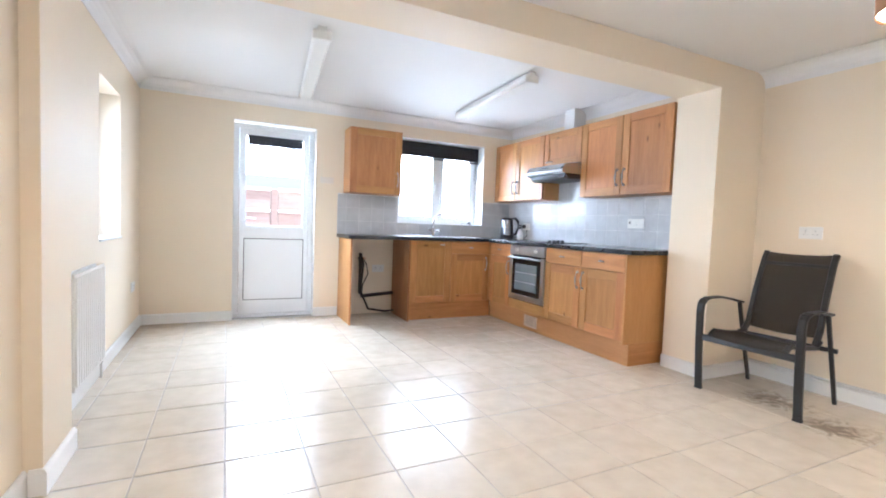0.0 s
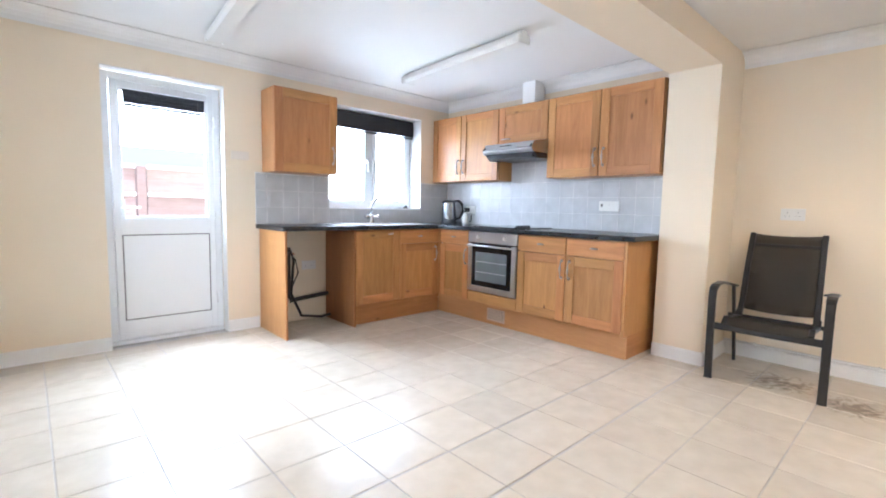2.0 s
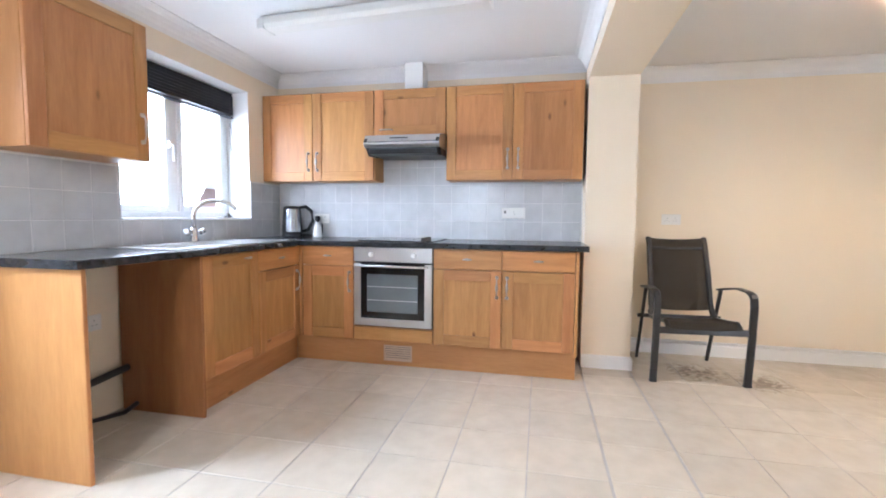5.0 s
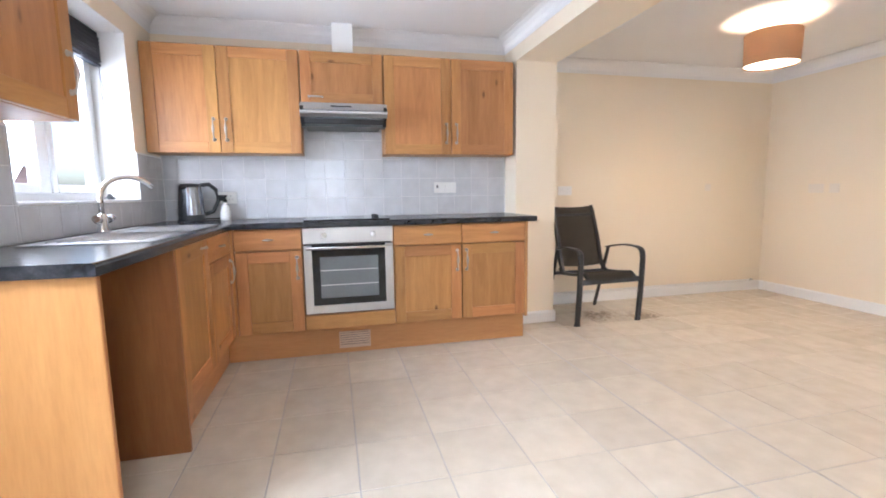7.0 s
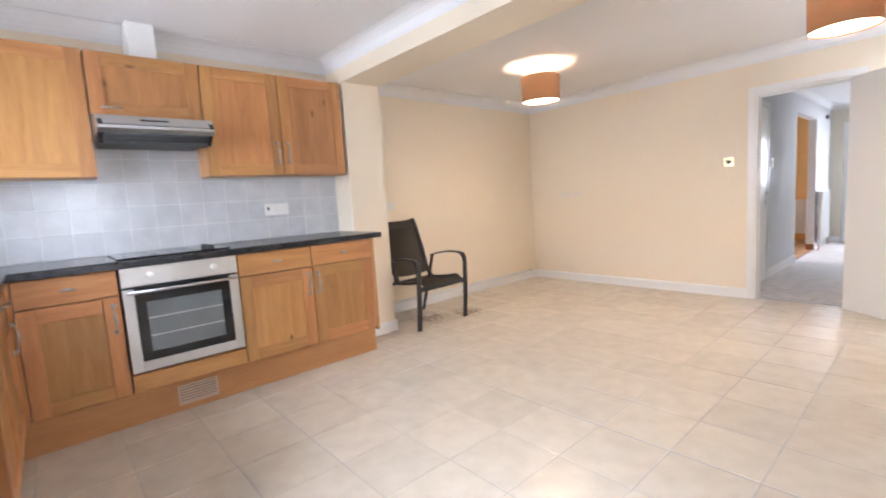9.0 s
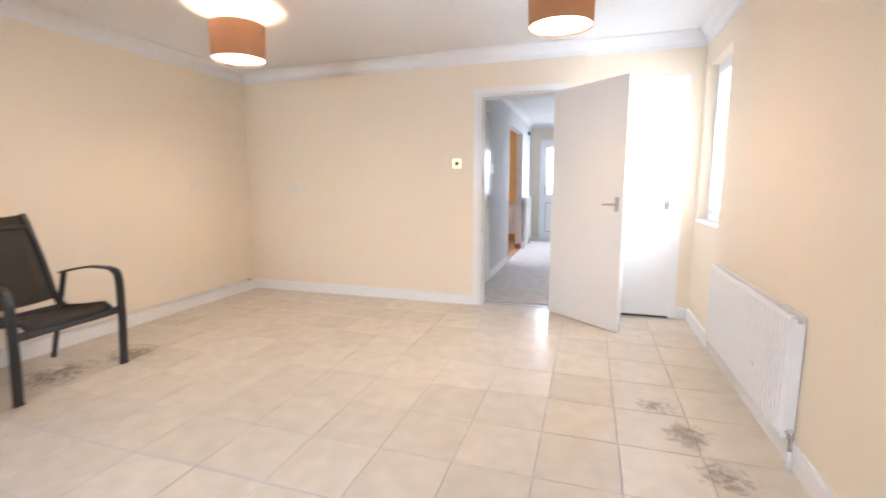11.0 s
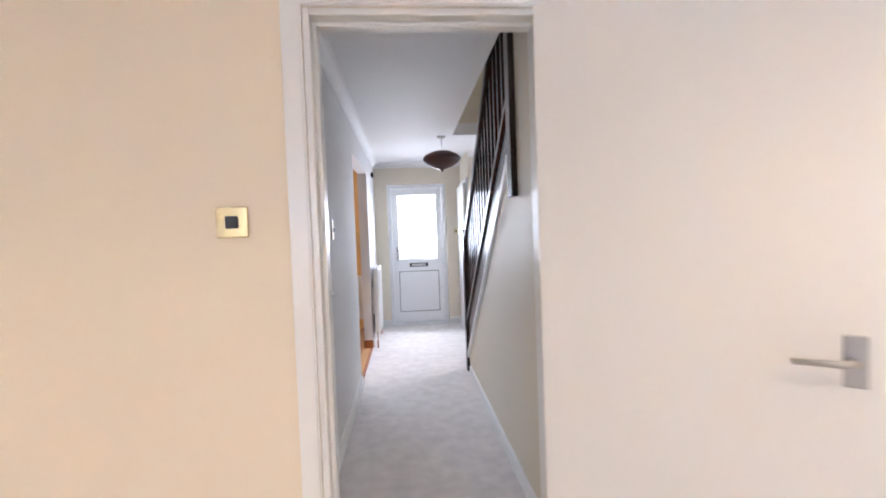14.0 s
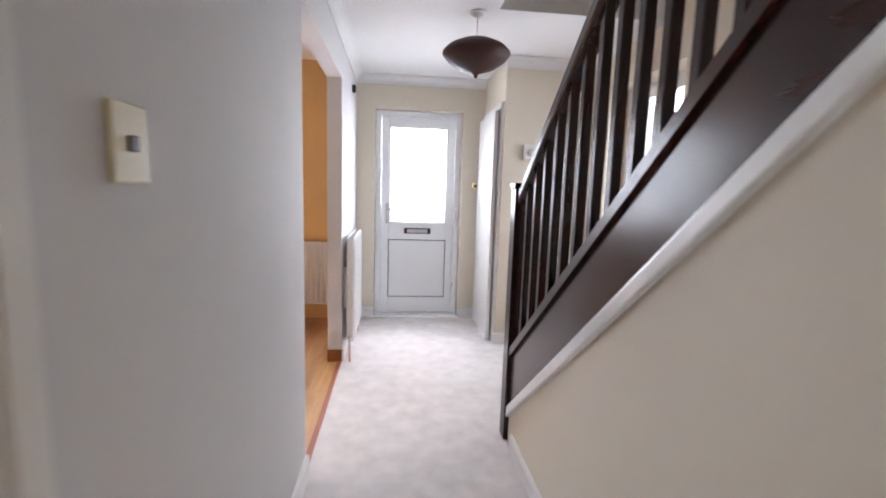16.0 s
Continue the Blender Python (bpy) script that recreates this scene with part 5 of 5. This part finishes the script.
def drum_lamp(x, y, watts):
    d = thing("ceiling_lamp", (x, y, DC), "tan fabric drum shade hanging lit from the ceiling", "ceiling lamp", "drum pendant lamps")
    z0, z1, r = 2.0, 2.225, 0.172
    bm = bmesh.new()
    lathe(bm, [(r, z0), (r + 0.006, z1), (r + 0.003, z1), (r - 0.003, z0), (r, z0)], x, y, 48)
    part("shade", bm, M_SHADE, d)
    bm = bmesh.new()
    lathe(bm, [(0.001, z0 + 0.012), (r - 0.004, z0 + 0.012), (r - 0.004, z0 + 0.015), (0.001, z0 + 0.015)], x, y, 48)
    df = part("diffuser", bm, M_DIFFUSER, d, "glowing white diffuser disc")
    df.visible_shadow = False
    bm = bmesh.new()
    lathe(bm, [(0.001, DC), (0.05, DC), (0.048, DC - 0.012), (0.02, DC - 0.025), (0.004, DC - 0.03), (0.004, z1 - 0.03), (0.02, z1 - 0.03), (0.02, z1 - 0.09), (0.001, z1 - 0.09)], x, y, 20)
    part("ceiling_rose", bm, M_PLASTIC, d)
    for k in range(3):
        a = k * 2.094
        bm = bmesh.new()
        tube(bm, [(x + 0.018 * math.cos(a), y + 0.018 * math.sin(a), z1 - 0.035), (x + (r + 0.003) * math.cos(a), y + (r + 0.003) * math.sin(a), z1 - 0.006)], 0.002, 6)
        part("spoke", bm, M_STEEL, d)
    lamp = new("lamp_bulb", bpy.data.lights.new("lamp_bulb", "POINT"))
    lamp.data.energy, lamp.data.color, lamp.data.shadow_soft_size = watts, (1.0, 0.68, 0.38), 0.04
    lamp.location = (x, y, z0 + 0.10)
    lamp.parent = d
    lamp.matrix_parent_inverse = d.matrix_basis.inverted()
    return d


drum_lamp(2.70, 0.99, 10.5)
drum_lamp(0.57, 0.97, 10.5)


def batten(cx, y0, y1, turn=0.0):
    """A fluorescent batten, off: white spine, prismatic cover, end caps."""
    x = 0.0
    mid = (y0 + y1) / 2
    y0, y1 = y0 - mid, y1 - mid
    d = thing("fluorescent_light", (0, 0, 0), "white fluorescent batten on the ceiling, unlit", "ceiling light", "kitchen battens")
    part("spine", boxm((x - 0.03, x + 0.03, y0, y1, KC - 0.03, KC - 0.0005), bevel=0.003), M_PLASTIC, d)
    bm = bmesh.new()
    extruded(bm, [(x - 0.055, KC - 0.028), (x - 0.06, KC - 0.06), (x - 0.045, KC - 0.085), (x + 0.045, KC - 0.085), (x + 0.06, KC - 0.06), (x + 0.055, KC - 0.028)], 1, y0 + 0.05, y1 - 0.05)
    part("diffuser", bm, M_PLASTIC, d, "ribbed translucent cover")
    for a, b in ((y0, y0 + 0.05), (y1 - 0.05, y1)):
        part("end_cap", boxm((x - 0.062, x + 0.062, a, b, KC - 0.088, KC - 0.026), bevel=0.006), M_PLASTIC, d)
    d.matrix_basis = pose(cx, mid, 0, 0, 0, turn)
    return d


batten(0.84, 3.29, 4.92, -5.0)
batten(2.51, 3.27, 4.73, -4.0)

# ---- hall ----
SL = 0.795


def zt(y):
    return 0.45 + SL * (y + 3.13)


def zb(y):
    return 0.19 + 0.815 * (y + 3.13)


NY0 = -3.17
SHIFT = Matrix.Translation((0.06, -0.15, 0.0))
stairs = thing("staircase", (0, -2, 0), "grey carpeted staircase with dark mahogany balustrade", "staircase")
rise, going = 0.181, 0.2249
for k in range(12):
    y0 = -3.05 + k * going
    part("step", boxm((-0.448, 0.41, y0 - 0.02, -0.64 if k == 11 else y0 + going + 0.02, max(0.005, k * rise - 0.05), (k + 1) * rise), bevel=0.012, seg=2), M_CARPET, stairs)
bm = bmesh.new()
ya, yb = -3.13, -1.16
extruded(bm, [(ya, zb(ya)), (yb, zb(yb)), (yb, zt(yb)), (ya, zt(ya))], 0, 0.44, 0.485)
part("string", bm, M_MAHOGANY_Y, stairs, "dark stained string board")
bm = bmesh.new()
extruded(bm, [(ya, zt(ya)), (yb, zt(yb)), (yb, zt(yb) + 0.045), (ya, zt(ya) + 0.045)], 0, 0.425, 0.50)
part("base_rail", bm, M_MAHOGANY_Y, stairs)
RH = 0.765
bm = bmesh.new()
extruded(bm, [(ya, zt(ya) + RH), (-0.75, zt(-0.75) + RH), (-0.75, zt(-0.75) + RH + 0.075), (ya, zt(ya) + RH + 0.075)], 0, 0.428, 0.497)
soft(bm, 0.012, 2)
part("handrail", bm, M_MAHOGANY_Y, stairs)
for k in range(18):
    y = -3.03 + k * 0.113
    bm = boxm((0.447, 0.479, y - 0.016, y + 0.016, zt(y) + 0.03, zt(y) + RH + 0.02), bevel=0.003, seg=1)
    part("baluster", bm, M_MAHOGANY, stairs)
bm = boxm((0.42, 0.505, NY0 - 0.045, NY0 + 0.04, 0.004, 1.30), bevel=0.004)
bx(bm, 0.412, 0.513, NY0 - 0.053, NY0 + 0.048, 1.30, 1.325)
part("newel_post", bm, M_MAHOGANY, stairs)
part("top_newel", boxm((0.42, 0.51, -1.24, -1.15, 1.46, 3.0), bevel=0.004), M_MAHOGANY, stairs)
bm = bmesh.new()
extruded(bm, [(ya, zb(ya) - 0.06), (yb, zb(yb) - 0.06), (yb, zb(yb)), (ya, zb(ya))], 0, 0.46, 0.50)
soft(bm, 0.008, 2)
part("moulding", bm, M_GLOSS, stairs, "white painted moulding under the string")
bm = bmesh.new()
extruded(bm, [(-3.13, 0.0), (-0.55, 0.0), (-0.55, HC), (-1.2, HC), (-1.2, zb(-1.2) - 0.02), (-3.13, zb(-3.13) - 0.02)], 0, 0.415, 0.48)
structure("wall_spandrel", bm, M_HALLPAINT, "pale wall panel under the stairs", "wall")
structure("wall_hall_end", boxm((0.415, 0.48, -0.55, S + 0.048, 0, HC)), M_HALLPAINT, "pale end of the hall wall", "wall")

pend = thing("pendant_lamp", (0.622, -3.74, HC), "dark red-brown saucer pendant lamp shade", "pendant lamp")
px_, py_ = 0.622, -3.74
bm = bmesh.new()
lathe(bm, [(0.001, 1.936), (0.012, 1.943), (0.014, 1.957), (0.033, 1.967), (0.110, 1.993), (0.171, 2.034), (0.200, 2.070), (0.196, 2.085), (0.165, 2.116), (0.099, 2.147), (0.033, 2.157), (0.001, 2.157)], px_, py_, 40)
part("shade", bm, M_SHADE_DARK, pend)
bm = bmesh.new()
tube(bm, [(px_, py_, 2.15), (px_, py_, HC - 0.02)], 0.004, 8)
part("cord", bm, M_PLASTIC, pend)
bm = bmesh.new()
lathe(bm, [(0.001, HC), (0.045, HC), (0.043, HC - 0.012), (0.018, HC - 0.03), (0.001, HC - 0.032)], px_, py_, 20)
part("ceiling_rose", bm, M_PLASTIC, pend)

SHIFT = Matrix.Identity(4)
closet_door = flush_door("closet_door", 0.66, 1.92, "white closet door in the hall", 0.03)
closet_door.matrix_basis = pose(0.307, -5.475, 0, 0, 0, 90) @ pose(0, -0.018, 0)
architrave("trim_closet_door", 1, 0.295, 1, -5.477, -4.815, 1.935, 0.05)
tstat = thing("room_thermostat", (0.08, -4.735, 1.59), "white wall thermostat with round dial", "thermostat")
part("case", boxm((0.025, 0.135, -4.735, -4.70, 1.53, 1.65), bevel=0.006), M_PLASTIC, tstat)
bm = bmesh.new()
lathe(bm, [(0.03, 0.0), (0.028, 0.012), (0.001, 0.013)], n=20, m=pose(0.08, -4.70, 1.59, -90, 0, 0))
part("dial", bm, M_STEEL, tstat)
bell = thing("door_chime_button", (0.374, HF, 1.32), "small brass and black chime button", "button")
part("plate", boxm((0.344, 0.404, HF, HF + 0.008, 1.295, 1.345), bevel=0.002), M_BRASS, bell)
part("button", boxm((0.362, 0.386, HF + 0.008, HF + 0.014, 1.308, 1.332), bevel=0.003), M_BLACK, bell)
sensor = thing("alarm_sensor", (HL - 0.02, -5.125, 2.09), "small black alarm sensor high on the wall", "sensor")
part("case", boxm((HL - 0.03, HL, -5.15, -5.10, 2.06, 2.12), bevel=0.004), M_BLACK, sensor)
structure("threshold_strip", boxm((HL + 0.0, HL + 0.03, LR[0] + 0.018, LR[1], 0.0, 0.010), bevel=0.003), M_TERRACOTTA, "wooden threshold strip", "threshold")
structure("threshold_hall", boxm((HD[0] + 0.02, HD[1] - 0.02, S - 0.1, S - 0.07, 0.0, 0.008), bevel=0.002), M_STEEL, "metal carpet strip", "threshold")

# ---- outside ----
fence = thing("garden_fence", (1.5, 7.9, -0.1), "weathered pinkish timber fence panels", "fence")
for k in range(8):
    x = -3.69 + k * 1.53
    part("post", boxm((x - 0.05, x + 0.05, 7.86, 7.96, -0.1, 1.55), bevel=0.006, seg=1), M_FENCE, fence)
for k in range(7):
    for j in range(9):
        x = -3.63 + k * 1.53
        z = -0.05 + j * 0.178
        part("board", boxm((x, x + 1.41, 7.895 + 0.006 * (j % 2), 7.915 + 0.006 * (j % 2), z, z + 0.19)), M_FENCE, fence)
    for z in (0.55, 1.18, 1.52):
        part("rail", boxm((x, x + 1.41, 7.85, 7.89, z, z + 0.05)), M_GLOSS, fence)

# ---- tiles ----
TP, TQ = 0.336, 0.3495


def chamfered_tile(name, w, h, t, c):
    bm = bmesh.new()
    lo = [bm.verts.new((x, y, 0)) for x, y in ((0, 0), (w, 0), (w, h), (0, h))]
    mid = [bm.verts.new((x, y, t - c)) for x, y in ((0, 0), (w, 0), (w, h), (0, h))]
    hi = [bm.verts.new((x, y, t)) for x, y in ((c, c), (w - c, c), (w - c, h - c), (c, h - c))]
    for q, s in ((lo, mid), (mid, hi)):
        for k in range(4):
            bm.faces.new((q[k], q[(k + 1) % 4], s[(k + 1) % 4], s[k]))
    bm.faces.new(hi)
    me = bpy.data.meshes.new(name)
    bm.to_mesh(me)
    bm.free()
    return me


tile_cache = {}


def lay(parent, name, mat, m, w, h, t=0.008, c=0.0015):
    key = (name, round(w, 3), round(h, 3), mat.name)
    if key not in tile_cache:
        me = chamfered_tile(name, w, h, t, c)
        me.materials.append(mat)
        tile_cache[key] = me
    ob = new(name, tile_cache[key])
    ob.parent = parent
    ob.matrix_basis = m
    return ob


def lay_floor(x0, x1, y0, y1, ax, ay):
    """Whole and cut tiles of the grid through (ax, ay) inside a rectangle."""
    g = 0.0055
    for i in range(-40, 40):
        a, b = max(x0, ax + i * TP), min(x1, ax + (i + 1) * TP)
        if b - a < 0.03:
            continue
        for j in range(-40, 40):
            c, d = max(y0, ay + j * TQ), min(y1, ay + (j + 1) * TQ)
            if d - c < 0.03:
                continue
            lay(floor, "tile", M_FLOORTILE, Matrix.Translation((a + g / 2, c + g / 2, -0.008 + random.uniform(-0.0006, 0.0004))), b - a - g, d - c - g)


lay_floor(W, 3.68, BN, N, 0.89, 0.57)
lay_floor(NIB, 3.43, BS, BN, 0.89, 0.57)
lay_floor(DW, DE, -0.55, BS, 0.89, 0.57)

WP = 0.15


def lay_wall(parent, origin, ang, width, z0, z1, first=0.0, hole=None):
    """Square tiles on a wall. Local x along the wall from origin; the face looks along local -y."""
    g = 0.003
    base = pose(*origin, 0, 0, ang)
    n = int(width / WP) + 2
    for i in range(n):
        a, b = max(0.0, first + (i - 1) * WP), min(width, first + i * WP)
        if b - a < 0.02:
            continue
        for j in range(6):
            c, d = z0 + j * WP, min(z1, z0 + (j + 1) * WP)
            if d - c < 0.02:
                continue
            spans = [(a, b, c, d)]
            if hole:
                h0, h1, hz0, hz1 = hole
                if a < h1 and b > h0 and d > hz0 and c < hz1:
                    spans = [s for s in ((a, min(b, h0), c, d), (max(a, h1), b, c, d), (max(a, h0), min(b, h1), c, min(d, hz0))) if s[1] - s[0] > 0.01 and s[3] - s[2] > 0.01]
            for s in spans:
                lay(parent, "tile", M_WALLTILE, base @ pose(s[0] + g / 2, -0.003, s[2] + g / 2, 90, 0, 0), s[1] - s[0] - g, s[3] - s[2] - g, 0.008, 0.0015)


lay_wall(wall_east_kitchen, (E, N - 0.012, 0), -90, N - BN - 0.015, WT + 0.001, 1.80, 0.1)
lay_wall(wall_north, (1.345, N, 0), 0, E - 1.345 - 0.012, WT + 0.001, 1.40, 0.1, hole=(KW[0] - 1.345, KW[1] - 1.345, KW[2], 3.0))
bed = structure("tile_bedding", boxm((E - 0.0095, E - 0.0005, BN + 0.001, N - 0.001, WT + 0.001, 1.80), (1.345, KW[0], N - 0.0095, N - 0.0005, WT + 0.001, 1.40), (KW[1], E - 0.0095, N - 0.0095, N - 0.0005, WT + 0.001, 1.40), (KW[0], KW[1], N - 0.0095, N - 0.0005, WT + 0.001, KW[2] - 0.001)), M_WALLGROUT, "pale grout behind the wall tiles", "grout")


def lay_planks():
    fl = bpy.data.objects["floor_next_room"]
    for i in range(17):
        x = HL + 0.032 + i * 0.125
        for j in range(-1, 4):
            a, b = max(HF + 0.03, HF + j * 1.2 + (i % 3) * 0.4), min(-1.3, HF + (j + 1) * 1.2 + (i % 3) * 0.4)
            if b - a > 0.05:
                lay(fl, "plank", M_LAMINATE, Matrix.Translation((x, a, -0.006)), min(0.124, 3.7 - x), b - a - 0.001, 0.008, 0.001)


lay_planks()
